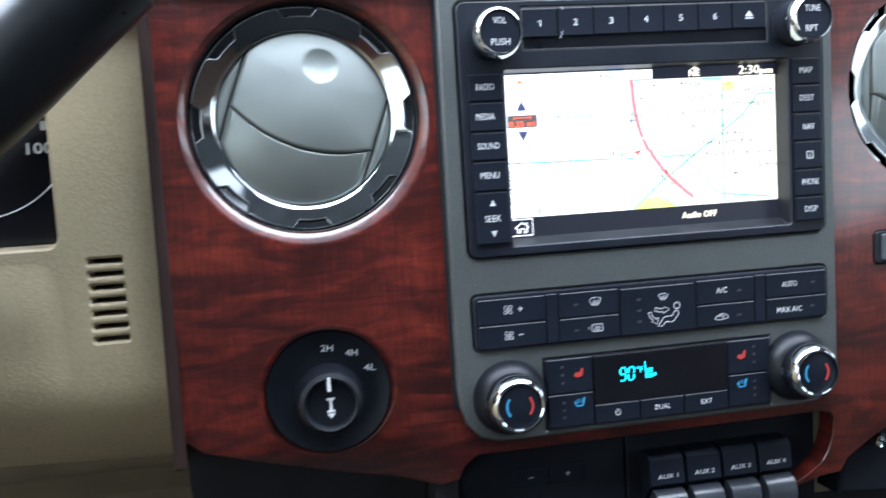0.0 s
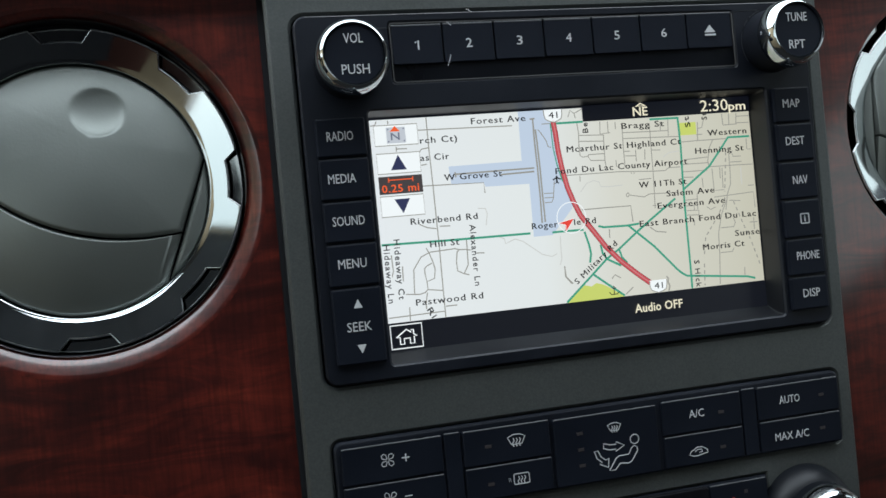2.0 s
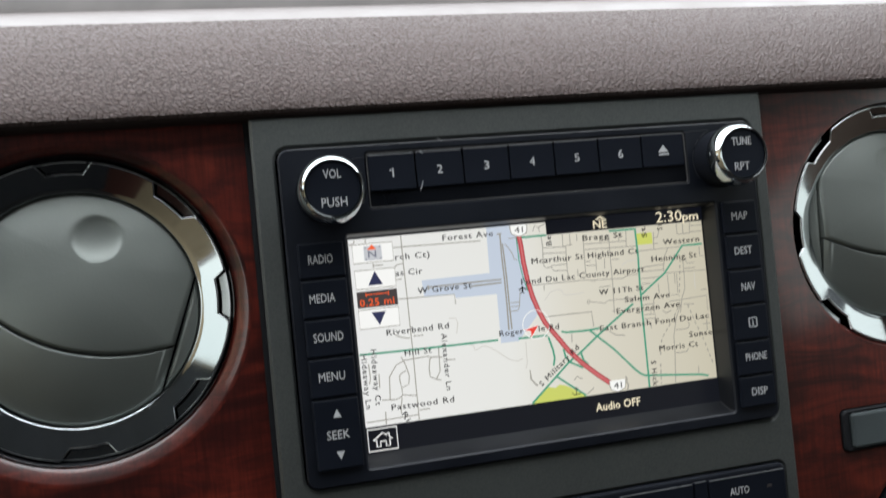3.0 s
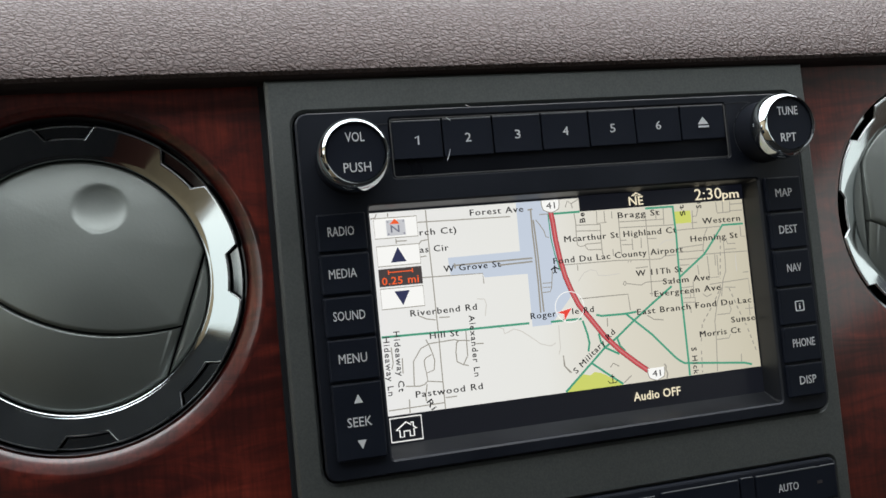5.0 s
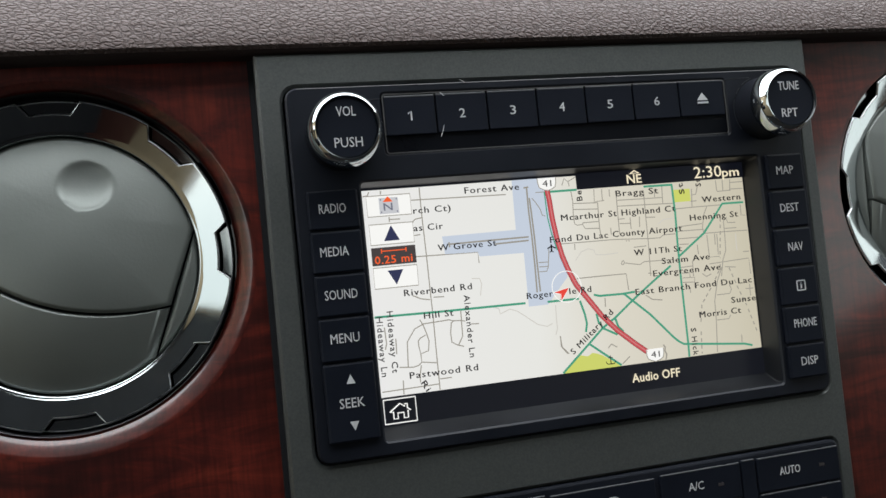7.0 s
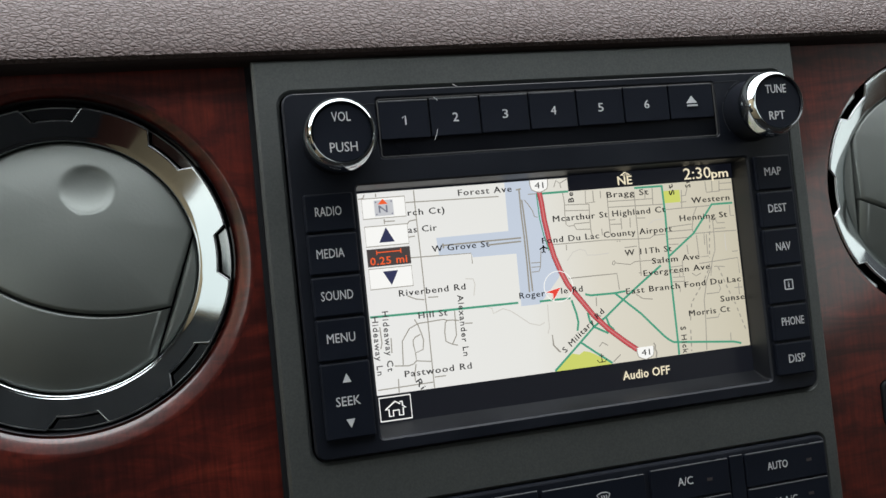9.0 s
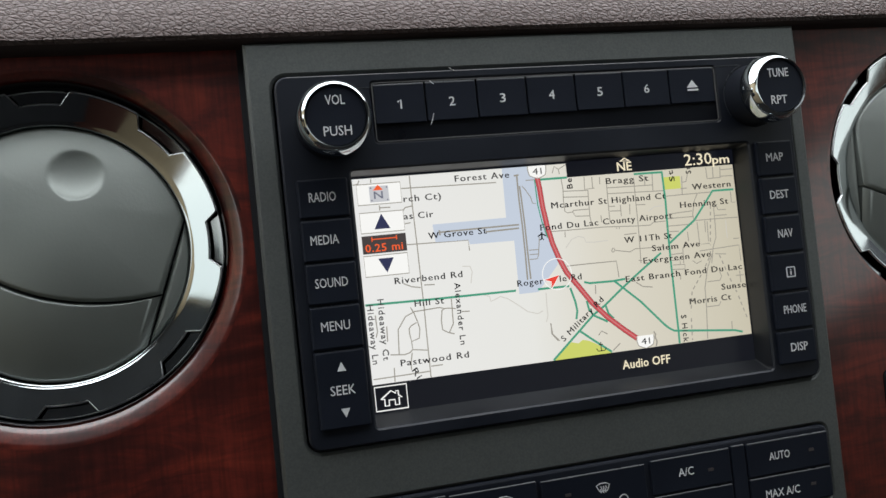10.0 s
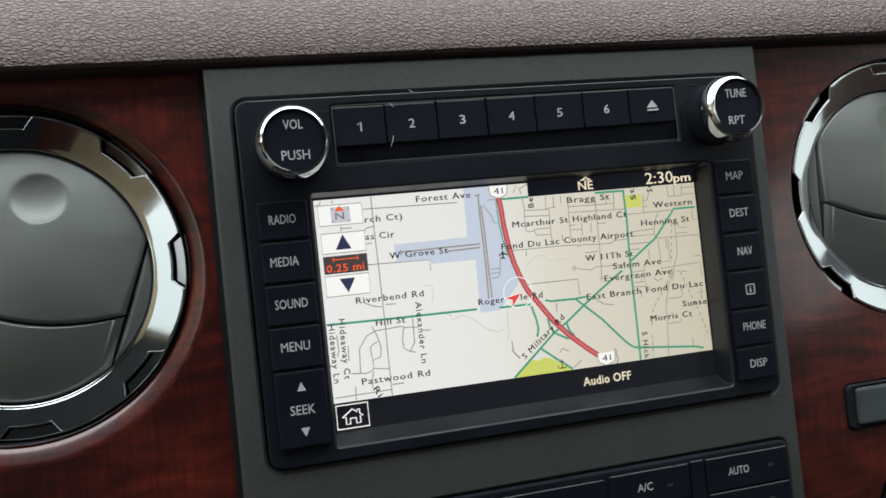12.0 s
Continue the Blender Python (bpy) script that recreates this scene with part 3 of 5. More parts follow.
def air_vent(c, turn, sink, group):
    """sink: how far the vent lies behind the face of the wood."""
    base = WY + sink
    v = thing("air_vent", (c[0], base, c[1]), "round dark grey air vent with a notched chrome ring", "air vent", group)
    part("housing", lathe(*c, [(0.0520, base + 0.0034), (0.0514, base + 0.0036), (0.0511, base + 0.0042), (0.0510, base + 0.008), (0.0410, base + 0.012), (0.0402, base + 0.030), (0.0519, base + 0.030)], 96, cap=False),
         GLOSS, v, "glossy black outer well", True)
    # chrome ring: eight tabs and eight notches round the outside
    per = 30
    steps = 8 * per
    def outer_r(deg):
        d = abs((deg + 22.5) % 45 - 22.5)
        return 0.0466 if d < 8.2 else (0.0466 + (d - 8.2) / 1.6 * 0.0040 if d < 9.8 else 0.0506)
    rows = []
    for k in range(steps):
        deg = 360 * k / steps
        a, ro = radians(deg), outer_r(deg)
        def dish(r):
            return base + 0.0034 - 0.0043 * (r - 0.0404) / 0.0102
        prof = [(0.0400, base + 0.012), (0.0400, base + 0.0050)]
        prof += [(0.0407 - 0.0007 * math.cos(radians(18 * q)), base + 0.0034 + 0.0008 * (1 - math.sin(radians(18 * q)))) for q in (1, 2, 3, 4)]
        prof.append((0.0408, base + 0.00333))
        prof.append((0.0411, dish(0.0411)))
        for q in (0.12, 0.25, 0.4, 0.55, 0.7, 0.85, 0.95):
            r = 0.0411 + (ro - 0.00068 - 0.0411) * q
            prof.append((r, dish(r)))
        bend = 0.00062
        start = ro - 1.39 * bend
        level = dish(start) - bend * (1 - math.cos(radians(23)))
        prof += [(ro - bend + bend * math.sin(radians(q)), level + bend * (1 - math.cos(radians(q)))) for q in (-23, -12, -1, 10, 24, 38, 52, 66, 80)]
        rows.append([(c[0] + r * math.cos(a), y, c[1] + r * math.sin(a)) for r, y in prof])
    def wrapped(first, last):
        piece = bmesh.new()
        grid = [[piece.verts.new(p) for p in row[first:last]] for row in rows]
        for a, b in zip(grid, grid[1:] + grid[:1]):
            for j in range(len(a) - 1):
                piece.faces.new((a[j], a[j + 1], b[j + 1], b[j]))
        return piece
    bevel = len(rows[0]) - 7
    part("chrome_ring", wrapped(0, bevel + 1), CHROME, v, "polished chrome ring with eight notches", True)
    part("tab_edge", wrapped(bevel, len(rows[0])), BRIGHT, v, "bevelled edge of the ring, paler chrome as its highlight", True)
    part("notch_ring", lathe(*c, [(0.0440, base + 0.0042), (0.0490, base + 0.0030), (0.0503, base + 0.0026)], 96, cap=False), SHADED, v, "chrome behind the notches, tinted dark for their shade", True)
    part("notch_edge", lathe(*c, [(0.0503, base + 0.0026), (0.05055, base + 0.0026), (0.0508, base + 0.0030), (0.0510, base + 0.009)], 96, cap=False), BRIGHT, v, "rim behind the notches, paler chrome as its highlight", True)
    part("core", lathe(*c, [(0.0404, base + 0.0085), (0.0402, base + 0.028)], 64), MATTE, v, "black core in the gaps")
    # flaps, turned with the louvre barrel
    R, HALF = 0.0397, 0.0340
    curve = lambda x: -0.0135 + 0.0088 * (x / 0.033) ** 2
    def spin(p):
        a = radians(turn)
        return (c[0] + p[0] * math.cos(a) - p[1] * math.sin(a), c[1] + p[0] * math.sin(a) + p[1] * math.cos(a))
    g = 0.00035
    xs = [-HALF + g + (2 * HALF - 2 * g) * k / 28 for k in range(29)]
    def arc(a0, a1, n):
        return [(R * math.cos(a0 + (a1 - a0) * k / n), R * math.sin(a0 + (a1 - a0) * k / n)) for k in range(n + 1)]
    edge = math.acos((HALF - g) / R)
    top = [(x, curve(x) + g) for x in xs] + arc(edge, math.pi - edge, 40)
    low = [(x, curve(x) - g) for x in reversed(xs)] + arc(math.pi + edge, 2 * math.pi - edge, 36)
    side_edge = math.acos((HALF + g) / R)
    right = arc(-side_edge, side_edge, 24)
    left = arc(math.pi - side_edge, math.pi + side_edge, 24)
    dip = (*spin((0, 0.0250)), 0.0078, 0.0020)
    part("upper_flap", flap_piece([spin(p) for p in top], c, base + 0.0060, dip, 40), FLAP, v, "large upper flap with a round finger dimple", True)
    part("lower_flap", flap_piece([spin(p) for p in low], c, base + 0.0064, None, 24, spin((0, -0.0262)), 0.91, 0.0010), FLAP, v, "lower crescent flap", True)
    part("side_cheek", flap_piece([spin(p) for p in right], c, base + 0.0066, None, 6, None, 0.8, 0.0008), FLAP, v, "narrow side cheek", True)
    part("side_cheek", flap_piece([spin(p) for p in left], c, base + 0.0066, None, 6, None, 0.8, 0.0008), FLAP, v, "narrow side cheek", True)
    return v


air_vent(VL, -20.5, SINK_L, "dashboard vents")
air_vent(VR, -2.0, SINK_R, "dashboard vents")

# ---- navigation radio ----
radio = thing("navigation_radio", (0, 0, 0.72), "black navigation radio with a lit map on its screen", "car radio")
RO = loop_points(-0.0921, 0.0921, 0.6621, 0.7791, 0.0038)
SCR = (-0.0709, 0.0730, 0.6665, 0.7482)
SLOT = (-0.0617, 0.0626, 0.7566, 0.7762)
part("faceplate", sheet(RO, [loop_points(*SCR, 0.0012), loop_points(*SLOT, 0.001)], 0.0, 0.02, 0.0006, 0.02), BLACK, radio, smooth=True)
part("disc_slot_back", block(-0.0630, 0.0640, 0.0008, 0.0060, 0.7556, 0.7772), SLOTBLACK, radio, "dark recess of the disc slot")
part("slot_trim", stroke(loop_points(-0.0614, 0.0623, 0.7569, 0.7759, 0.001), 0.0003, -0.0001, None, 0.0004, True), DIMINK, radio, "fine outline round the preset row")
cuts = (-0.0613, -0.0441, -0.0265, -0.0090, 0.0086, 0.0264, 0.0441, 0.0620)
for k in range(7):
    rise = 0.00018 * k
    key = part("preset_button", plate(cuts[k] + 0.0003, cuts[k + 1] - 0.0003, 0.7625 + rise, 0.7750 + rise * 0.6, -0.0001, 0.004, 0.0004, 0.00025), BUTTON, radio)
    xm = (cuts[k] + cuts[k + 1]) / 2
    base = 0.7671 + rise
    if k == 0:
        part("digit", stroke([(xm - 0.0008, base + 0.0022), (xm + 0.0003, base + 0.0029), (xm + 0.0003, base)], 0.0005, -0.00015), INK, key, "white digit")
    elif k < 6:
        part("digit", lettering("123456"[k], xm, base, -0.00015, 0.0020, 0.0029), INK, key, "white digit")
    else:
        tri = slab([(xm - 0.0021, 0.7690), (xm + 0.0021, 0.7690), (xm, 0.7716)], -0.0003, -0.0001, 0.00001)
        stroke([(xm - 0.0021, 0.7681), (xm + 0.0021, 0.7681)], 0.0006, -0.0005, tri)
        part("eject_mark", tri, INK, key, "white eject mark")


def knob(parent, name, c, base, reach, words, label):
    """A turning knob: black skirt, chrome band, black cap with lettering. base: radius of the cap's ring."""
    k = part(name, lathe(*c, [(base * 1.06, 0.001), (base * 1.04, -0.002), (base * 1.00, -reach * 0.62), (base * 0.98, -reach * 0.7), (base * 0.8, -reach * 0.72)], 72, cap=False), SURROUND, parent, label, True)
    ring = [(base * 1.05, -reach * 0.55), (base * 1.10, -reach * 0.60), (base * 1.10, -reach * 0.70), (base * 1.07, -reach * 0.82), (base * 1.02, -reach * 0.90), (base * 0.96, -reach * 0.97), (base * 0.91, -reach), (base * 0.88, -reach * 0.995), (base * 0.86, -reach * 0.95), (base * 0.855, -reach * 0.80)]
    part("chrome_ring", lathe(*c, ring, 72, cap=False), CHROME, k, "polished chrome ring", True)
    part("cap", lathe(*c, [(base * 0.865, -reach * 0.80), (base * 0.86, -reach * 0.93), (base * 0.84, -reach * 0.95)], 72), BUTTON, k, "black cap with white lettering", True)
    for w, dx, dz, wd in words:
        part("lettering", lettering(w, c[0] + dx, c[1] + dz, -reach * 0.95 - 0.0001, wd, 0.0029), INK, k, "white lettering")
    return k


knob(radio, "volume_knob", (-0.0756, 0.7633), 0.0106, 0.0145, (("VOL", 0.0, 0.0034, 0.0059), ("PUSH", 0.0, -0.0060, 0.0085)), "round volume knob")
knob(radio, "tuning_knob", (0.0769, 0.7648), 0.0106, 0.0165, (("TUNE", -0.0003, 0.0031, 0.0081), ("RPT", -0.0009, -0.0062, 0.0062)), "round tuning knob")

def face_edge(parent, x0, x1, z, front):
    """A fine paler line that stands in for the highlight on a key's upper edge."""
    part("edge", stroke([(x0 + 0.0006, z - 0.0002), (x1 - 0.0006, z - 0.0002)], 0.00022, front + 0.0001, None, 0.0003), EDGE, parent, "painted highlight on the upper edge")


zs = (0.7466, 0.7338, 0.7202, 0.7068, 0.6928, 0.6680)
for k, (w, xm, wd, zb) in enumerate((("RADIO", -0.0808, 0.0084, 0.7391), ("MEDIA", -0.0814, 0.0088, 0.7257), ("SOUND", -0.0806, 0.0102, 0.7123), ("MENU", -0.0807, 0.0090, 0.6988), ("SEEK", -0.0804, 0.0078, 0.6788))):
    b = part("function_button", plate(-0.0884, -0.0725, zs[k + 1] + 0.0003, zs[k] - 0.0003, -0.0015, 0.004, 0.0008, 0.0006), BUTTON, radio)
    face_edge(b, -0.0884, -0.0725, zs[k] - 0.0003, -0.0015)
    part("lettering", lettering(w, xm, zb, -0.00155, wd, 0.0029), INK, b, "white lettering")
    if k == 4:
        for s, z0 in ((1, 0.6861), (-1, 0.6745)):
            part("seek_arrow", slab([(-0.0816, z0), (-0.0788, z0), (-0.0802, z0 + s * 0.0028)][::s], -0.0016, -0.0015, 0.00001), INK, b, "white arrow")
zr = (0.7482, 0.7350, 0.7212, 0.7074, 0.6934, 0.6798, 0.6674)
for k, (w, xm, wd, zb) in enumerate((("MAP", 0.0820, 0.0069, 0.7406), ("DEST", 0.0822, 0.0076, 0.7271), ("NAV", 0.0828, 0.0060, 0.7130), ("", 0.0832, 0, 0.7004), ("PHONE", 0.0832, 0.0092, 0.6857), ("DISP", 0.0832, 0.0069, 0.6722))):
    b = part("function_button", plate(0.0752, 0.0898 + 0.0001 * k, zr[k + 1] + 0.0003, zr[k] - 0.0003, -0.0015, 0.004, 0.0008, 0.0006), BUTTON, radio)
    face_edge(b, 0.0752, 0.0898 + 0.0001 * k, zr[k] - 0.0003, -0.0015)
    if w:
        part("lettering", lettering(w, xm, zb, -0.00155, wd, 0.0029), INK, b, "white lettering")
    else:
        info = stroke(loop_points(0.0816, 0.0849, 0.6987, 0.7021, 0.0003), 0.0004, -0.0016, None, 0.0001, True)
        lettering("i", xm, 0.6993, -0.00155, 0.0006, 0.0022, bm=info)
        part("info_mark", info, INK, b, "white boxed letter mark")

for pts in ([(-0.0352, 0.7798), (-0.0335, 0.7788)], [(-0.0422, 0.7758), (-0.0409, 0.7746)], [(-0.0419, 0.7650), (-0.0424, 0.7632), (-0.0432, 0.7614)]):
    part("scratch", stroke(pts, 0.00018, -0.0002, None, 0.0002), INK, radio, "fine pale scratch")

# the display: LX, LZ is the upper left corner of the lit area, sizes in millimetres from there
LX, LZ, LY = -0.0695, 0.7474, 0.0097
frame_bm = bmesh.new()
rim, well = loop_points(*SCR, 0.0012), loop_points(-0.0699, 0.0724, 0.6695, 0.7472, 0.0004)
a, b2, c2 = ring_of(frame_bm, rim, 0.0012), ring_of(frame_bm, inset(rim, 0.0004), 0.0035), ring_of(frame_bm, well, LY)
band(frame_bm, a, b2), band(frame_bm, b2, c2)
part("screen_surround", frame_bm, BEZEL, radio, "sloping glossy black surround of the screen", True)
screen = part("screen", block(-0.0715, 0.0740, LY, LY + 0.003, 0.6655, 0.7505), MAP_BLACK, radio, "lit display with a street map")


def mm(u, v):
    return (LX + u * 0.001, LZ - v * 0.001)


def area(pts, layer):
    return slab([mm(*p) for p in pts][::-1], LY - 0.00006 * layer, LY, 0.000005)


def rect(u0, v0, u1, v1, layer):
    return area([(u0, v0), (u1, v0), (u1, v1), (u0, v1)], layer)


def lines(*roads, width=0.35, layer=3):
    bm = bmesh.new()
    for r in roads:
        stroke([mm(*p) for p in r], width * 0.001, LY - 0.00006 * layer, bm, 0.00005)
    return bm


part("map_ground", rect(0.1, 0.8, 141.5, 68.4, 1), MAP, screen, "white and cream map ground")
part("airfield", area([(52.1, 0.8), (62.3, 0.8), (65.0, 1.7), (65.6, 15.1), (66.8, 21.9), (69.2, 32.6), (68.6, 35.8), (64.2, 40.5), (60.6, 44.3), (53.6, 44.3), (53.8, 25.9), (38.0, 25.7), (37.5, 24.2), (26.1, 23.9), (25.7, 17.9), (51.8, 17.8)], 2), MAP_BLUE, screen, "pale blue airfield")
part("park", area([(63.5, 68.4), (70.6, 62.9), (73.2, 63.6), (75.0, 62.6), (77.2, 63.2), (79.2, 64.2), (85.4, 68.4)], 2), MAP_PARK, screen, "yellow-green park")
part("park", rect(112.7, 8.4, 119.4, 12.9, 2), MAP_PARK, screen, "yellow-green park")
part("runway", lines(
    [(57.2, 3.7), (57.1, 11.8), (57.3, 20.4), (57.3, 30.4), (57.1, 39.8)],
    [(57.8, 7.3), (58.0, 11.9), (58.2, 20.5), (58.2, 30.5), (58.3, 39.6)],
    [(27.8, 20.7), (43.3, 20.6), (56.1, 20.6)],
    [(43.9, 22.0), (56.0, 21.8)],
    [(56.1, 3.7), (57.9, 3.5)],
    [(27.8, 20.0), (27.9, 21.7)], width=0.55, layer=3), MAP_GREY, screen, "grey runway lines")
part("taxiway", lines(
    [(58.7, 7.4), (59.8, 8.8), (61.4, 11.5), (61.9, 13.6), (63.0, 13.9)],
    [(63.0, 25.6), (62.1, 31.5), (61.4, 32.9), (58.7, 32.9)],
    [(58.8, 29.7), (62.3, 29.8)],
    [(58.8, 31.2), (62.0, 31.3)],
    [(60.3, 5.6), (63.5, 5.6)], width=0.3, layer=3), MAP_GREY, screen, "grey taxiway lines")
part("street_network", lines(
    [(16.3, 5.0), (49.5, 5.5)],
    [(19.5, 1.0), (19.5, 11.3), (19.7, 23.5), (19.8, 37.0), (19.9, 43.8), (19.8, 54.5), (19.8, 68.3)],
    [(16.2, 23.8), (37.5, 24.2), (37.6, 27.8)],
    [(16.1, 12.4), (17.0, 11.4), (19.4, 11.1)],
    [(16.3, 16.8), (18.3, 16.6)],
    [(8.4, 10.0), (8.4, 11.7)],
    [(8.3, 10.8), (12.0, 10.9)],
    [(0.3, 2.7), (1.9, 2.5), (2.5, 1.3)],
    [(6.3, 2.4), (6.4, 1.2)],
    [(13.8, 36.5), (16.4, 37.8), (19.4, 38.4)],
    [(20.7, 37.7), (24.3, 37.9)],
    [(9.9, 59.4), (10.4, 51.4), (13.3, 47.4), (16.5, 46.1), (25.2, 45.7), (26.9, 46.3)],
    [(15.3, 44.6), (16.3, 46.7), (17.2, 49.6), (17.7, 51.9), (17.2, 55.0), (14.5, 55.8), (14.1, 53.3), (14.1, 51.5), (14.9, 50.6), (16.8, 49.8)],
    [(14.5, 55.8), (14.6, 58.5), (19.6, 59.3)],
    [(14.6, 58.5), (13.5, 59.4), (11.7, 59.8), (7.0, 59.3)],
    [(14.3, 59.5), (13.5, 63.0), (13.5, 65.0)], width=0.36, layer=2), MAP_GREY, screen, "thin grey roads west of the airfield")["kind"] = "stuff"
part("street_network", lines(
    [(25.9, 46.6), (25.3, 50.1), (25.4, 53.2), (27.4, 54.4), (29.4, 55.0)],
    [(25.9, 46.8), (26.7, 46.2), (28.6, 46.3), (30.7, 46.7)],
    [(29.5, 43.2), (29.3, 51.6), (27.6, 54.4)],
    [(32.6, 47.9), (35.4, 48.1)],
    [(0.6, 66.6), (19.6, 66.3)],
    [(7.8, 63.7), (7.6, 68.2)],
    [(20.2, 64.7), (24.2, 64.7)],
    [(3.3, 45.9), (3.4, 48.9), (3.5, 51.2), (2.9, 53.1)],
    [(6.7, 49.9), (6.5, 54.9)],
    [(72.2, 36.5), (81.5, 36.5), (90.9, 36.6), (91.2, 42.4)],
    [(81.9, 44.2), (81.7, 47.3)],
    [(97.5, 44.8), (100.0, 46.6), (103.8, 47.2)],
    [(81.1, 61.7), (82.4, 60.4), (84.5, 61.7)],
    [(85.9, 67.7), (88.9, 65.5)],
    [(63.9, 55.7), (63.8, 59.1), (65.9, 61.8)],
    [(63.8, 55.5), (64.1, 59.3), (66.4, 61.9)], width=0.36, layer=2), MAP_GREY, screen, "thin grey roads round the interchange")["kind"] = "stuff"
part("creek", lines(
    [(40.9, 43.1), (42.9, 43.9), (43.2, 45.7), (44.6, 45.2), (46.7, 44.4), (49.3, 45.4), (52.0, 47.4), (56.0, 50.6), (59.5, 51.7), (61.5, 50.9)],
    [(63.3, 44.8), (63.1, 49.3), (63.1, 52.8), (62.3, 54.9)],
    [(34.5, 32.8), (37.2, 33.1), (37.7, 35.0), (36.9, 38.8)],
    [(72.4, 30.2), (74.9, 27.4), (77.5, 26.6), (79.6, 27.2), (80.2, 28.9), (83.4, 29.2), (88.6, 29.0)],
    [(105.3, 20.2), (107.8, 18.7), (111.6, 18.5)],
    [(136.1, 26.0), (135.9, 30.3), (136.0, 32.4)], width=0.3, layer=2), MAP_FAINT, screen, "faint grey creeks")["kind"] = "stuff"
part("street_network", lines(
    [(70.3, 3.8), (71.3, 1.5), (72.7, 2.6), (73.0, 4.3)],
    [(72.7, 2.6), (75.8, 1.1)],
    [(73.4, 6.0), (73.7, 9.8), (73.4, 13.8), (73.5, 17.5), (74.5, 18.1), (76.4, 17.9), (77.3, 19.5), (82.7, 19.8)],
    [(73.5, 10.4), (83.0, 10.8)],
    [(73.6, 12.5), (82.8, 13.0)],
    [(83.0, 10.8), (82.8, 15.6), (82.7, 20.0), (82.9, 22.0)],
    [(76.8, 17.4), (82.5, 17.4)],
    [(76.4, 17.9), (76.8, 17.3)],
    [(82.1, 6.0), (81.8, 10.4), (85.6, 10.2)],
    [(85.0, 6.2), (84.9, 10.3)],
    [(87.9, 6.5), (87.8, 9.0)],
    [(90.4, 10.5), (100.8, 10.7), (108.2, 10.8)],
    [(90.4, 12.6), (101.7, 12.9), (112.3, 13.2)],
    [(90.4, 7.3), (90.2, 15.2), (90.1, 21.3), (90.2, 22.7)],
    [(101.1, 8.1), (100.9, 16.1), (100.8, 26.4), (100.3, 38.3)],
    [(108.5, 6.6), (108.1, 12.8)],
    [(105.4, 7.4), (105.2, 10.5)],
    [(90.3, 17.2), (92.6, 17.2)],
    [(90.5, 18.8), (94.6, 19.0)], width=0.3, layer=2), MAP_GREY, screen, "thin grey town streets")["kind"] = "stuff"
part("street_network", lines(
    [(94.8, 16.9), (94.7, 21.0)],
    [(98.4, 16.9), (98.1, 20.6)],
    [(101.0, 17.4), (104.5, 17.6)],
    [(86.9, 20.0), (86.9, 22.4)],
    [(66.0, 24.0), (72.4, 24.1), (87.7, 24.2), (101.0, 25.0), (105.5, 25.1), (107.1, 24.2), (111.7, 24.2)],
    [(72.7, 24.5), (72.6, 26.5)],
    [(92.4, 24.8), (92.4, 25.3)],
    [(93.4, 24.8), (93.4, 25.4)],
    [(95.0, 27.6), (99.9, 27.5)],
    [(90.9, 32.8), (96.5, 33.9), (98.5, 33.0), (109.8, 33.3)],
    [(89.6, 32.7), (89.9, 32.1), (90.4, 31.9), (90.7, 32.4), (90.5, 33.1), (90.0, 33.4), (89.6, 33.1), (89.6, 32.7)],
    [(99.5, 37.2), (100.8, 37.4)],
    [(112.8, 15.3), (119.0, 15.2), (131.5, 15.2)],
    [(120.2, 8.5), (119.6, 15.4)],
    [(119.3, 13.0), (121.7, 13.0)],
    [(122.6, 8.0), (121.7, 10.6), (119.9, 10.8)], width=0.3, layer=2), MAP_GREY, screen, "thin grey town streets")["kind"] = "stuff"
part("street_network", lines(
    [(113.2, 21.8), (122.9, 21.4)],
    [(112.6, 23.4), (123.2, 23.5)],
    [(112.6, 26.1), (122.3, 26.2)],
    [(112.8, 28.1), (116.6, 28.3)],
    [(125.6, 15.4), (124.1, 18.0), (122.9, 22.8), (123.2, 24.9)],
    [(120.0, 28.8), (120.1, 32.3)],
    [(124.3, 25.7), (124.4, 33.8), (128.5, 33.8)],
    [(128.4, 25.7), (128.1, 33.1)],
    [(127.5, 25.4), (127.3, 29.5)],
    [(130.3, 6.1), (130.4, 10.0)],
    [(133.1, 6.0), (132.9, 10.2)],
    [(130.4, 10.2), (136.1, 10.1)],
    [(136.2, 6.2), (135.8, 10.1)],
    [(136.1, 7.3), (141.3, 7.3)],
    [(135.8, 9.7), (141.0, 9.8)],
    [(123.2, 25.0), (133.4, 25.1), (141.2, 25.3)],
    [(132.8, 20.2), (133.4, 21.9), (136.6, 22.0)], width=0.3, layer=2), MAP_GREY, screen, "thin grey town streets")["kind"] = "stuff"
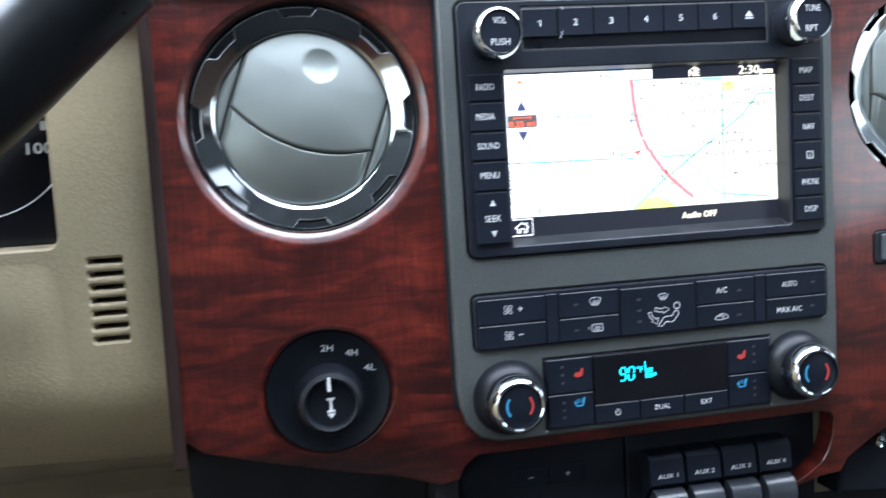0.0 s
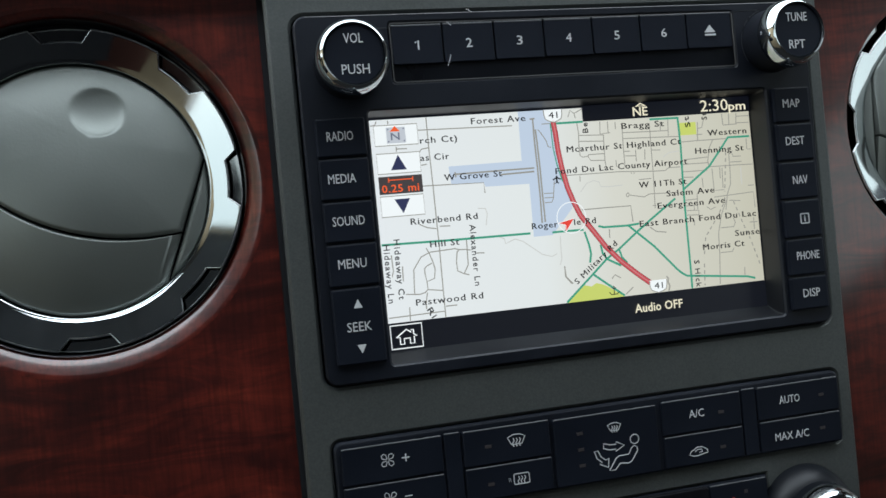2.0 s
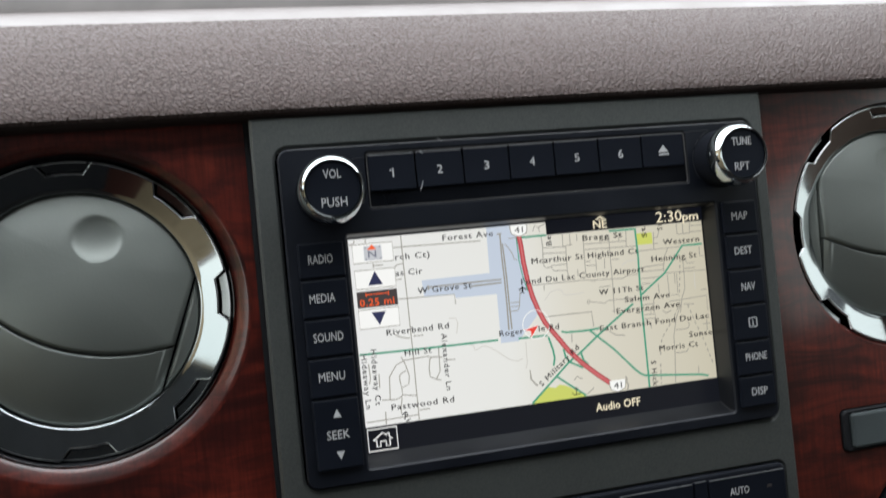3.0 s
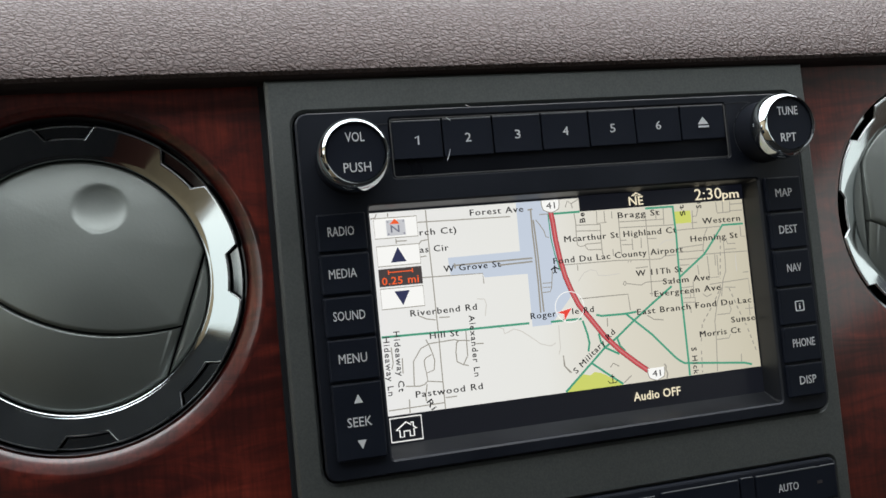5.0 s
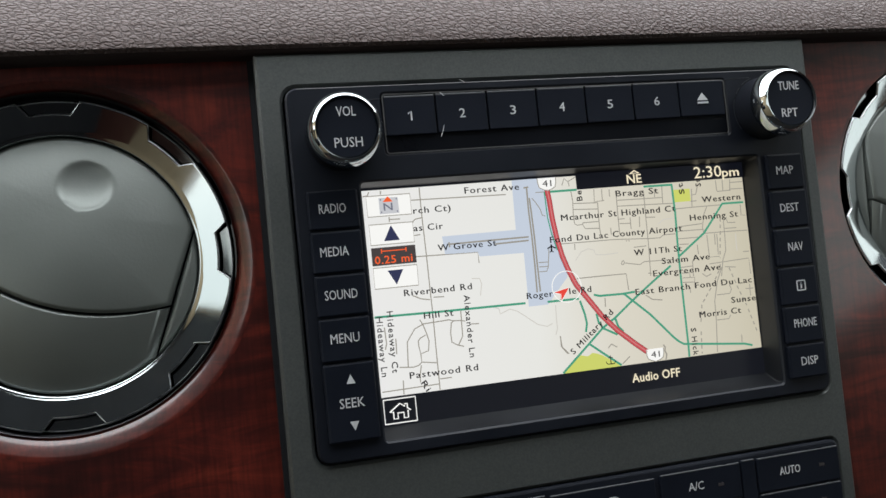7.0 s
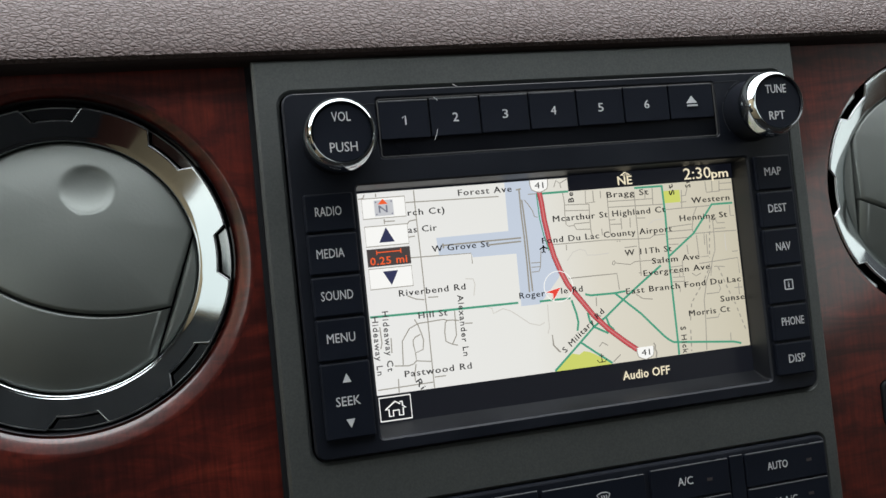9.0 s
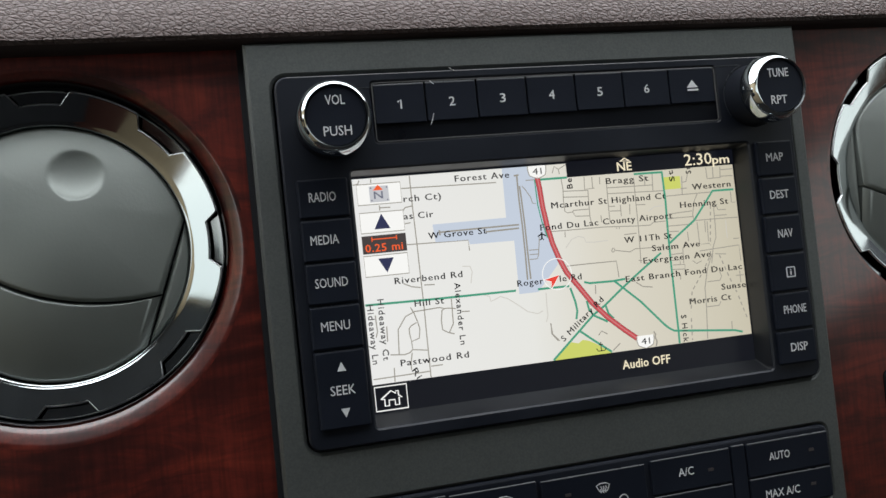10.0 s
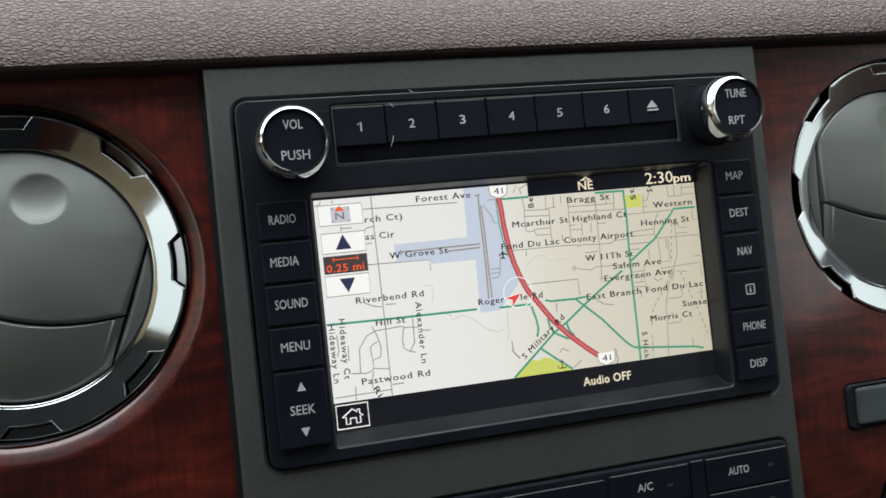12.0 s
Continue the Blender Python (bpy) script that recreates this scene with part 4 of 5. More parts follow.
part("street_network", lines(
    [(133.3, 19.8), (131.7, 21.1), (131.6, 27.0), (131.3, 31.9), (129.7, 35.3), (128.4, 41.1)],
    [(132.0, 23.9), (136.7, 24.0)],
    [(139.4, 15.7), (139.3, 19.6), (140.9, 19.7)],
    [(138.4, 33.0), (140.8, 33.0)],
    [(124.1, 36.2), (140.4, 35.5), (140.5, 41.3)],
    [(112.5, 36.4), (117.1, 36.3)],
    [(117.4, 34.5), (117.1, 40.0)],
    [(112.6, 38.5), (115.8, 38.6), (115.7, 40.3)],
    [(112.8, 40.2), (117.5, 40.4), (117.2, 44.0)],
    [(112.6, 41.8), (117.3, 42.1)],
    [(115.3, 43.8), (115.2, 45.8)],
    [(125.8, 47.6), (131.0, 47.6), (131.8, 46.1), (131.2, 44.4)],
    [(129.0, 37.7), (126.4, 42.8), (124.5, 49.8), (124.3, 56.2), (123.3, 68.0)],
    [(124.6, 56.6), (129.5, 56.6), (130.3, 55.3)],
    [(137.7, 46.5), (140.9, 46.6)],
    [(139.5, 44.9), (139.4, 49.2)],
    [(133.9, 62.9), (133.7, 65.7)],
    [(130.2, 37.8), (134.6, 38.3)],
    [(120.8, 39.4), (122.3, 40.6), (124.4, 39.8)], width=0.3, layer=2), MAP_GREY, screen, "thin grey town streets")["kind"] = "stuff"


def dashed(points, step, fill):
    """Short pieces of even length along a line of points."""
    out, left = [], 0.0
    for (ax, az), (bx, bz) in zip(points, points[1:]):
        long = math.hypot(bx - ax, bz - az)
        at = left
        while at < long:
            to = min(long, at + step * fill)
            out.append([(ax + (bx - ax) * q / long, az + (bz - az) * q / long) for q in (at, to)])
            at += step
        left = at - long
    return out


rail = dashed([(130.5, 20.0), (129.7, 26.2), (128.6, 34.5), (128.2, 38.0), (124.7, 43.4), (119.2, 50.3), (117.8, 57.6), (117.1, 67.8)], 2.4, 0.55)
rail += dashed([(131.8, 38.3), (134.8, 46.6), (137.3, 52.6), (140.3, 62.2)], 2.4, 0.55)
part("railway", lines(*rail, width=0.4, layer=3), MAP_GREY, screen, "dashed grey railway lines")["kind"] = "stuff"
G = [
    [(0.4, 42.3), (7.1, 42.4), (22.1, 42.7), (52.5, 43.0)],
    [(60.5, 43.4), (64.9, 43.4), (72.1, 43.5)],
    [(77.8, 42.7), (79.9, 43.3), (88.9, 43.5), (93.5, 43.2)],
    [(63.5, 68.2), (74.4, 59.1), (79.7, 54.6), (85.0, 51.4), (92.0, 46.3), (99.1, 41.5), (108.5, 35.4)],
    [(112.2, 32.4), (117.3, 28.9), (123.2, 24.9), (127.8, 19.7), (132.0, 14.8), (140.7, 14.9)],
    [(112.4, 6.4), (112.6, 17.0), (112.2, 27.4), (112.0, 38.5), (112.0, 49.9), (112.0, 64.0), (111.9, 68.3)],
    [(89.3, 43.6), (92.0, 46.0), (98.6, 51.9), (106.7, 60.9), (108.5, 62.5), (110.3, 63.6), (134.7, 66.3), (137.8, 67.2)],
    [(72.4, 44.2), (73.7, 49.1), (74.1, 52.3), (73.4, 55.2)],
    [(74.3, 59.5), (79.1, 63.3), (85.4, 68.1)],
    [(78.0, 49.3), (78.5, 52.4), (80.1, 54.7), (85.1, 57.4)],
    [(84.9, 51.8), (85.7, 54.6), (87.5, 56.6)],
    [(63.8, 5.7), (75.6, 5.7)],
    [(101.3, 6.4), (112.7, 6.5)]]
for g in G:
    part("green_road", lines(g, width=0.75, layer=3), MAP_GREEN, screen, "green main road")
part("green_road", lines([(63.5, 5.6), (63.7, 14.3), (64.6, 20.4), (66.0, 26.0)], width=0.4, layer=4), MAP_GREEN, screen, "green main road")
H = [(64.5, 4.6), (65.0, 8.6), (65.4, 15.1), (66.3, 21.9), (67.6, 28.2), (69.3, 33.3), (71.6, 38.6), (75.4, 43.8), (79.9, 50.2), (85.2, 55.9), (91.3, 61.2), (95.6, 64.6)]
part("highway", lines(H, width=1.95, layer=4), MAP_DARKRED, screen, "dark red edge of the highway")
part("highway", lines(H, width=1.5, layer=5), MAP_RED, screen, "red line of the highway")
part("highway", lines(H, width=0.36, layer=6), MAP_PINK, screen, "pale middle of the highway")
for u, v in ((64.7, 2.9), (98.6, 66.0)):
    rim = [(u + 3.4, v - 2.1), (u + 3.3, v - 0.2), (u + 2.9, v + 1.2), (u + 1.6, v + 1.9), (u, v + 2.4), (u - 1.6, v + 1.9), (u - 2.9, v + 1.2), (u - 3.3, v - 0.2), (u - 3.4, v - 2.1)]
    part("road_shield", area(rim[::-1], 6), MAP_WHITE, screen, "white road shield")
    part("shield_outline", stroke([mm(*q) for q in rim], 0.0003, LY - 0.0004, None, 0.00005), MAP_GREY, screen)
    part("shield_number", lettering("41", *mm(u, v + 0.9), LY - 0.0004, 0.0033, 0.0021), MAP_INK, screen)
part("shield_edge", lines([(102.1, 62.9), (102.7, 63.9), (102.4, 65.0), (103.0, 66.4), (102.5, 68.2)], width=0.5, layer=7), MAP_GREY, screen)
NAMES = (("Forest Ave", 34.9, 54.3, 4.2), ("rch Ct)", 16.6, 29.4, 9.6), ("as Cir", 16.1, 26.1, 15.4), ("W Grove St", 23.7, 44.1, 22.6), ("Riverbend Rd", 10.8, 34.0, 36.4), ("Hill St", 16.7, 26.7, 44.5),
         ("Pastwood Rd", 10.0, 33.3, 63.4), ("Bragg St", 90.0, 106.5, 9.2), ("Mcarthur St Highland Ct", 68.5, 112.5, 16.1), ("Western", 123.6, 139.4, 13.8), ("Henning St", 118.0, 137.6, 20.0),
         ("Fond Du Lac County Airport", 63.6, 114.3, 23.4), ("W 11Th St", 94.6, 113.3, 30.6), ("Salem Ave", 105.0, 124.1, 34.5), ("Evergreen Ave", 101.1, 128.0, 38.6), ("East Branch Fond Du Lac", 93.5, 140.2, 44.4),
         ("Sunse", 131.0, 141.0, 51.1), ("Morris Ct", 117.5, 134.3, 55.0), ("Roger", 53.1, 62.5, 41.7), ("le Rd", 68.7, 76.8, 41.6))


def street_label(w, u, v, length, turn=0.0, tall=0.0021, middle=False):
    words = lettering(w, *mm(u, v), LY - 0.00045, length * 0.001, tall, turn, 0.0, middle, space=1.16)
    lettering(w, *mm(u + 0.10, v), LY - 0.00048, length * 0.001, tall, turn, 0.0, middle, words, 1.16)
    part("street_label", words, MAP_INK, screen)


for w, u0, u1, v in NAMES:
    street_label(w, u0, v, u1 - u0)
for w, u, v, length, turn in (("Alexander Ln", 30.9, 38.1, 20.8, -90), ("Hideaway Ct", 4.4, 40.8, 20.0, -90), ("Hideaway Ln", 0.8, 42.3, 19.4, -90), ("S Hick", 113.4, 58.4, 9.6, -90), ("S Military Rd", 67.8, 62.4, 20.7, 37.5), ("Be", 77.1, 9.7, 3.6, 90), ("St", 117.0, 10.0, 3.9, 98), ("St", 123.8, 7.9, 2.6, 90), ("Ri", 13.4, 65.3, 3.4, -62)):
    street_label(w, u, v, length, turn, 0.0020)
plane = stroke([mm(63.9, 23.9), mm(63.8, 26.4)], 0.0006, LY - 0.0005, None, 0.00005)
stroke([mm(62.4, 25.3), mm(63.9, 24.5), mm(65.4, 25.3)], 0.0005, LY - 0.0005, plane, 0.00005)
stroke([mm(63.1, 26.6), mm(63.8, 26.1), mm(64.5, 26.6)], 0.0004, LY - 0.0005, plane, 0.00005)
part("airport_mark", plane, MAP_INK, screen, "small dark aeroplane mark")
anchor = stroke([mm(81.4, 64.2), mm(81.4, 67.4)], 0.0003, LY - 0.0004, None, 0.00005)
stroke([mm(79.6, 66.3), mm(80.2, 67.2), mm(82.6, 67.2), mm(83.3, 66.3)], 0.0003, LY - 0.0004, anchor, 0.00005)
stroke([mm(80.6, 65.0), mm(82.2, 65.0)], 0.0003, LY - 0.0004, anchor, 0.00005)
part("anchor_mark", anchor, MAP_INK, screen, "small dark anchor mark")
ARROW = [(62.7, 40.4), (68.8, 39.2), (65.5, 43.7), (65.5, 41.3)]
part("position_arrow", area(ARROW, 9), MAP_ARROW, screen, "red position arrow")
part("arrow_outline", stroke([mm(*q) for q in ARROW], 0.00025, LY - 0.0006, None, 0.00005, True), MAP_WHITE, screen)
part("range_circle", stroke([mm(68.0 + 5.4 * math.cos(0.21 * k), 38.9 + 5.4 * math.sin(0.21 * k)) for k in range(30)], 0.00028, LY - 0.0004, None, 0.00005, True), MAP_WHITE, screen)

part("status_bar", rect(75.7, 0.0, 141.8, 5.7, 7), MAP_BLACK, screen, "black status bar")
part("compass_letters", lettering("NE", *mm(97.7, 4.9), LY - 0.0006, 0.0057, 0.0031, bold=0.012), MAP_CREAM, screen, "cream lettering")
part("compass_arrow", area([(98.0, 0.3), (100.2, 1.5), (95.9, 1.6)], 11), MAP_CREAM, screen, "cream arrowhead")
part("compass_arrow_eye", area([(98.0, 0.8), (99.0, 1.35), (97.0, 1.4)], 13), MAP_BLACK, screen)
part("clock_digits", lettering("2:30", *mm(127.2, 4.9), LY - 0.0006, 0.0112, 0.0041), MAP_CREAM, screen, "cream lettering")
part("clock_letters", lettering("pm", *mm(136.5, 5.0), LY - 0.0006, 0.0070, 0.0031, bold=0.012), MAP_CREAM, screen, "cream lettering")
part("audio_letters", lettering("Audio OFF", *mm(97.9, 74.6), LY - 0.0006, 0.0186, 0.0030, bold=0.012, space=1.05), MAP_CREAM, screen, "cream lettering")


def soft_key(u0, v0, u1, v1, material):
    k = part("soft_key", slab([mm(*p) for p in ((u0, v1), (u1, v1), (u1, v0), (u0, v0))], LY - 0.0006, LY, 0.00002), material, screen, "drawn touch key")
    part("key_outline", stroke([mm(*p) for p in ((u0, v0), (u1, v0), (u1, v1), (u0, v1))], 0.0003, LY - 0.00068, None, 0.00005, True), MAP_GREY, screen)
    return k


soft_key(1.3, 2.8, 16.0, 9.6, MAP_WHITE)
soft_key(1.4, 12.2, 16.0, 18.9, MAP_WHITE)
soft_key(1.4, 26.4, 16.0, 33.2, MAP_WHITE)
part("scale_box", rect(1.4, 19.8, 16.1, 25.7, 10), MAP_BROWN, screen, "dark scale box")
part("scale_letters", lettering("0.25 mi", *mm(8.5, 25.1), LY - 0.0007, 0.0126, 0.0025, bold=0.012, space=1.08), MAP_ORANGE, screen, "orange lettering")
part("scale_bar", lines([(4.7, 20.3), (4.7, 21.8)], [(4.7, 21.05), (12.9, 21.05)], [(12.9, 20.3), (12.9, 21.8)], width=0.35, layer=12), MAP_ORANGE, screen)
part("zoom_arrow", area([(8.6, 12.8), (11.2, 17.8), (5.9, 17.8)], 12), MAP_NAVY, screen, "navy arrow")
part("zoom_arrow", area([(6.1, 27.5), (11.3, 27.5), (8.7, 32.3)], 12), MAP_NAVY, screen, "navy arrow")
part("north_mark", area([(5.4, 3.6), (11.8, 3.6), (11.9, 8.9), (5.4, 8.9)], 12), MAP_SILVER, screen, "silver grey compass box")
part("north_letter", lettering("N", *mm(8.3, 7.8), LY - 0.0008, 0.0030, 0.0024, bold=0.012), MAP_NAVYGREY, screen)
part("north_arrow", area([(8.4, 3.2), (10.0, 5.0), (6.6, 5.0)], 14), MAP_ORANGE, screen)
for u, v in ((6.0, 4.2), (11.3, 4.2), (6.0, 8.3), (11.3, 8.3)):
    part("compass_rivet", rect(u - 0.22, v - 0.22, u + 0.22, v + 0.22, 14), MAP_NAVYGREY, screen)
home = stroke([mm(*p) for p in ((0.5, 69.2), (11.1, 69.2), (11.1, 77.0), (0.5, 77.0))], 0.00045, LY - 0.0006, None, 0.00005, True)
stroke([mm(*p) for p in ((2.3, 73.3), (5.8, 70.8), (7.4, 71.9), (7.4, 71.1), (8.2, 71.1), (8.2, 72.5), (9.3, 73.3), (8.3, 73.3), (8.3, 75.6), (6.9, 75.6), (6.9, 73.8), (4.9, 73.8), (4.9, 75.6), (3.5, 75.6), (3.5, 73.3))], 0.00045, LY - 0.0006, home, 0.00005, True)
part("home_mark", home, MAP_WHITE, screen, "white house mark in a box")

# ---- climate controls ----
climate = thing("climate_controls", (0, 0, 0.61), "black climate control buttons with two chrome-ringed knobs", "climate control")
part("button_tray", plate(-0.0922, 0.0922, 0.6181, 0.6442, 0.0004, 0.02, 0.0028, 0.0008), BLACK, climate, "black upper button tray")
low_pts = [(-0.0586, 0.6106), (-0.0586, 0.5764), (0.0598, 0.5764), (0.0598, 0.6106)]
part("display_tray", slab(low_pts, 0.0012, 0.02, 0.0006), BLACK, climate, "black lower display tray")


def upper_edge(parent, x0, x1, z, front):
    prof = [(front + 0.0007, z + 0.00010)] + [(front + 0.0003 - 0.00035 * math.sin(radians(a)), z - 0.0003 + 0.0004 * math.cos(radians(a))) for a in (0, 20, 40, 60, 80, 95)] + [(front + 0.0007, z - 0.0004)]
    part("edge", extrusion(prof, x0 + 0.0004, x1 - 0.0004), EDGE, parent, "rounded glossy upper edge", True)


def climate_button(x0, x1, z0, z1, front=-0.0006):
    b = part("button", plate(x0, x1, z0, z1, front, 0.006, 0.0007, 0.0005), BUTTON, climate)
    upper_edge(b, x0, x1, z1, front)
    return b


def led(parent, x, z, w=0.0021, h=0.0010, y=-0.0007):
    part("lamp", plate(x - w / 2, x + w / 2, z - h / 2, z + h / 2, y, y + 0.0002, 0.0001, 0.00003), LED_OFF, parent, "unlit indicator lamp")


def fan_mark(x, z, sign, y=-0.00075):
    bm = bmesh.new()
    for k in range(4):
        a = radians(45 + 90 * k)
        blade = ((0.0004, -0.0001), (0.0014, -0.0008), (0.0023, -0.0006), (0.0024, 0.0003), (0.0017, 0.0008), (0.0006, 0.0003))
        stroke([(x + u * math.cos(a) - w * math.sin(a), z + u * math.sin(a) + w * math.cos(a)) for u, w in blade], 0.00026, y, bm, 0.0001, True)
    stroke([(x + 0.0047, z), (x + 0.0071, z)], 0.0004, y, bm)
    if sign > 0:
        stroke([(x + 0.0059, z - 0.0012), (x + 0.0059, z + 0.0012)], 0.0004, y - 0.00003, bm)
    return bm


def defrost_mark(x, z, s=1.0, rear=False, y=-0.00075):
    bm = bmesh.new()
    if rear:
        stroke(loop_points(x - 0.0028 * s, x + 0.0028 * s, z - 0.0019 * s, z + 0.0017 * s, 0.0006), 0.0003, y, bm, 0.0001, True)
    else:
        pts = [(x - 0.0030 * s, z + 0.0012 * s), (x - 0.0012 * s, z + 0.0020 * s), (x + 0.0012 * s, z + 0.0020 * s), (x + 0.0030 * s, z + 0.0012 * s), (x + 0.0018 * s, z - 0.0012 * s), (x - 0.0018 * s, z - 0.0012 * s)]
        stroke(pts, 0.0003, y, bm, 0.0001, True)
    for k in (-1, 0, 1):
        cx = x + k * 0.0011 * s
        stroke([(cx, z + 0.0008 * s), (cx + 0.0003, z), (cx - 0.0003, z - 0.0008 * s), (cx, z - 0.0020 * s)], 0.0003, y - 0.00003, bm)
    return bm


upper_edge(radio, -0.0886, 0.0886, 0.7789, 0.0)
for k in range(7):
    upper_edge(radio, cuts[k], cuts[k + 1], 0.7753 + 0.00011 * k, -0.0001)
part("key_row_line", stroke([(-0.0664, 0.7745), (-0.0619, 0.7746)], 0.0003, -0.0001, None, 0.0003), EDGE, radio, "fine line beside the preset row")
part("key_row_line", stroke([(0.0626, 0.7761), (0.0728, 0.7764)], 0.0003, -0.0001, None, 0.0003), EDGE, radio, "fine line beside the preset row")
part("knob_recess", arc_band(0.0772, 0.7648, 0.0117, 0.0120, 108, 215, -0.0001, 0.0003, 30), EDGE, radio, "fine rim of the knob recess")
b = climate_button(-0.0902, -0.0573, 0.6302, 0.6421)
part("fan_mark", fan_mark(-0.0755, 0.6369, 1), INK, b, "white fan mark")
b = climate_button(-0.0902, -0.0573, 0.6188, 0.6296)
part("fan_mark", fan_mark(-0.0757, 0.6246, -1), INK, b, "white fan mark")
for x0, x1 in ((-0.0567, -0.0511), (0.0518, 0.0573)):
    blank = part("filler", plate(x0, x1, 0.6188, 0.6423, -0.0004, 0.006, 0.0005, 0.0004), BUTTON, climate, "blank black filler piece")
    upper_edge(blank, x0, x1, 0.6423, -0.0004)
b = climate_button(-0.0505, -0.0205, 0.6302, 0.6420)
part("defrost_mark", defrost_mark(-0.0323, 0.6369), INK, b, "white windscreen mark")
led(b, -0.0421, 0.6362)
b = climate_button(-0.0505, -0.0205, 0.6188, 0.6296)
part("defrost_mark", defrost_mark(-0.0317, 0.6243, 0.95, True), INK, b, "white rear window mark")
part("lettering", lettering("R", -0.0357, 0.6236, -0.00075, 0.0010, 0.0013), SOFTINK, b, "white lettering")
led(b, -0.0422, 0.6238)
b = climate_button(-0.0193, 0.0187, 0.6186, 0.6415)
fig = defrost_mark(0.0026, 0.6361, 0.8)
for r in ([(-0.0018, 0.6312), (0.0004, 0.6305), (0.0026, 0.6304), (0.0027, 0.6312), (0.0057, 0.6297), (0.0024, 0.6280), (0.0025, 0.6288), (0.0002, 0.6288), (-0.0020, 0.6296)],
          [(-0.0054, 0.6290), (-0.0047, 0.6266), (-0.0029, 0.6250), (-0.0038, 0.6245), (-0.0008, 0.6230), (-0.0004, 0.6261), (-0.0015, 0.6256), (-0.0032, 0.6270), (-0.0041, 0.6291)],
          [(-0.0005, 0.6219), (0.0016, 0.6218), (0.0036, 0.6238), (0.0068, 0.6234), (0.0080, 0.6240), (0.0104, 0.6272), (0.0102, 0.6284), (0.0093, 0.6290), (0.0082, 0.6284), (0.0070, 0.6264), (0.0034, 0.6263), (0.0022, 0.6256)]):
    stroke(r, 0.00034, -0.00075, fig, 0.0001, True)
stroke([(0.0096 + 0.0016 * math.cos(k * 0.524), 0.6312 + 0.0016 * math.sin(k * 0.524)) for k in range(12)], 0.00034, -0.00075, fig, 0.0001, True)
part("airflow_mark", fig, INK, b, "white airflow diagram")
for z in (0.6358, 0.6304, 0.6250):
    led(b, -0.0100, z)
b = climate_button(0.0206, 0.0512, 0.6302, 0.6420)
part("lettering", lettering("A/C", 0.0336, 0.6353, -0.00075, 0.0058, 0.0027), INK, b, "white lettering")
led(b, 0.0432, 0.6358)
b = climate_button(0.0206, 0.0512, 0.6188, 0.6296)
car = stroke([(0.0297, 0.6226), (0.0304, 0.6237), (0.0316, 0.6242), (0.0327, 0.6249), (0.0346, 0.6248), (0.0358, 0.6242), (0.0366, 0.6236), (0.0366, 0.6226), (0.0354, 0.6224), (0.0340, 0.6222), (0.0326, 0.6219), (0.0310, 0.6220)], 0.0003, -0.00075, None, 0.0001, True)
stroke([(0.0318, 0.6234), (0.0328, 0.6241), (0.0344, 0.6240), (0.0346, 0.6232), (0.0334, 0.6230)], 0.0003, -0.0008, car)
part("recirculation_mark", car, INK, b, "white car mark")
led(b, 0.0428, 0.6236)
b = climate_button(0.0579, 0.0911, 0.6302, 0.6421)
part("lettering", lettering("AUTO", 0.0706, 0.6353, -0.00075, 0.0083, 0.0027), INK, b, "white lettering")
led(b, 0.0838, 0.6365)
b = climate_button(0.0579, 0.0911, 0.6188, 0.6296)
part("lettering", lettering("MAX A/C", 0.0704, 0.6224, -0.00075, 0.0137, 0.0027), INK, b, "white lettering")
led(b, 0.0832, 0.6245)

for side, xa, xb, xi, xl in ((0, -0.0580, -0.0352, -0.0424, -0.0503), (1, 0.0362, 0.0590, 0.0432, 0.0503)):
    b = climate_button(xa, xb, 0.5935, 0.6103, -0.0002)
    seat = slab([(xi - 0.0022, 0.6018), (xi - 0.0004, 0.6008), (xi + 0.0020, 0.6016), (xi + 0.0026, 0.6050), (xi + 0.0018, 0.6054), (xi + 0.0004, 0.6030), (xi - 0.0014, 0.6034)], -0.0005, -0.0002, 0.00003)
    part("heated_seat_mark", seat, REDLIT, b, "red lit seat mark")
    for k in range(3):
        led(b, xl, 0.6066 - 0.0039 * k, 0.0014, 0.0012, -0.0003)
    b = climate_button(xa, xb, 0.5770, 0.5929, -0.0002)
    seat = stroke([(xi - 0.0024, 0.5892), (xi - 0.0012, 0.5868), (xi + 0.0016, 0.5870), (xi + 0.0026, 0.5908)], 0.0009, -0.0005, None, 0.0002)
    for k in range(3):
        stroke([(xi - 0.0014 + 0.0013 * k, 0.5884), (xi - 0.0010 + 0.0013 * k, 0.5904)], 0.0004, -0.0006, seat, 0.0002)
    part("cooled_seat_mark", seat, BLUELIT, b, "blue lit seat mark")
    for k in range(3):
        led(b, xl, 0.5890 - 0.0036 * k, 0.0014, 0.0012, -0.0003)
glass = part("temperature_display", plate(-0.0344, 0.0358, 0.5862, 0.6103, -0.0004, 0.004, 0.0006, 0.0004), GLOSS, climate, "glossy black display with cyan digits")
lit = bmesh.new()
for x0, bars in ((-0.0214, "abcdfg"), (-0.0171, "abcdef")):
    for seg in bars:
        (u0, w0), (u1, w1) = {"a": ((0.1, 1), (0.9, 1)), "b": ((1, 0.93), (1, 0.56)), "c": ((1, 0.44), (1, 0.07)), "d": ((0.1, 0), (0.9, 0)), "e": ((0, 0.07), (0, 0.44)), "f": ((0, 0.56), (0, 0.93)), "g": ((0.1, 0.5), (0.9, 0.5))}[seg]
        stroke([(x0 + 0.0029 * u0 + 0.0004 * w0, 0.5969 + 0.0062 * w0), (x0 + 0.0029 * u1 + 0.0004 * w1, 0.5969 + 0.0062 * w1)], 0.0007, -0.0006, lit)
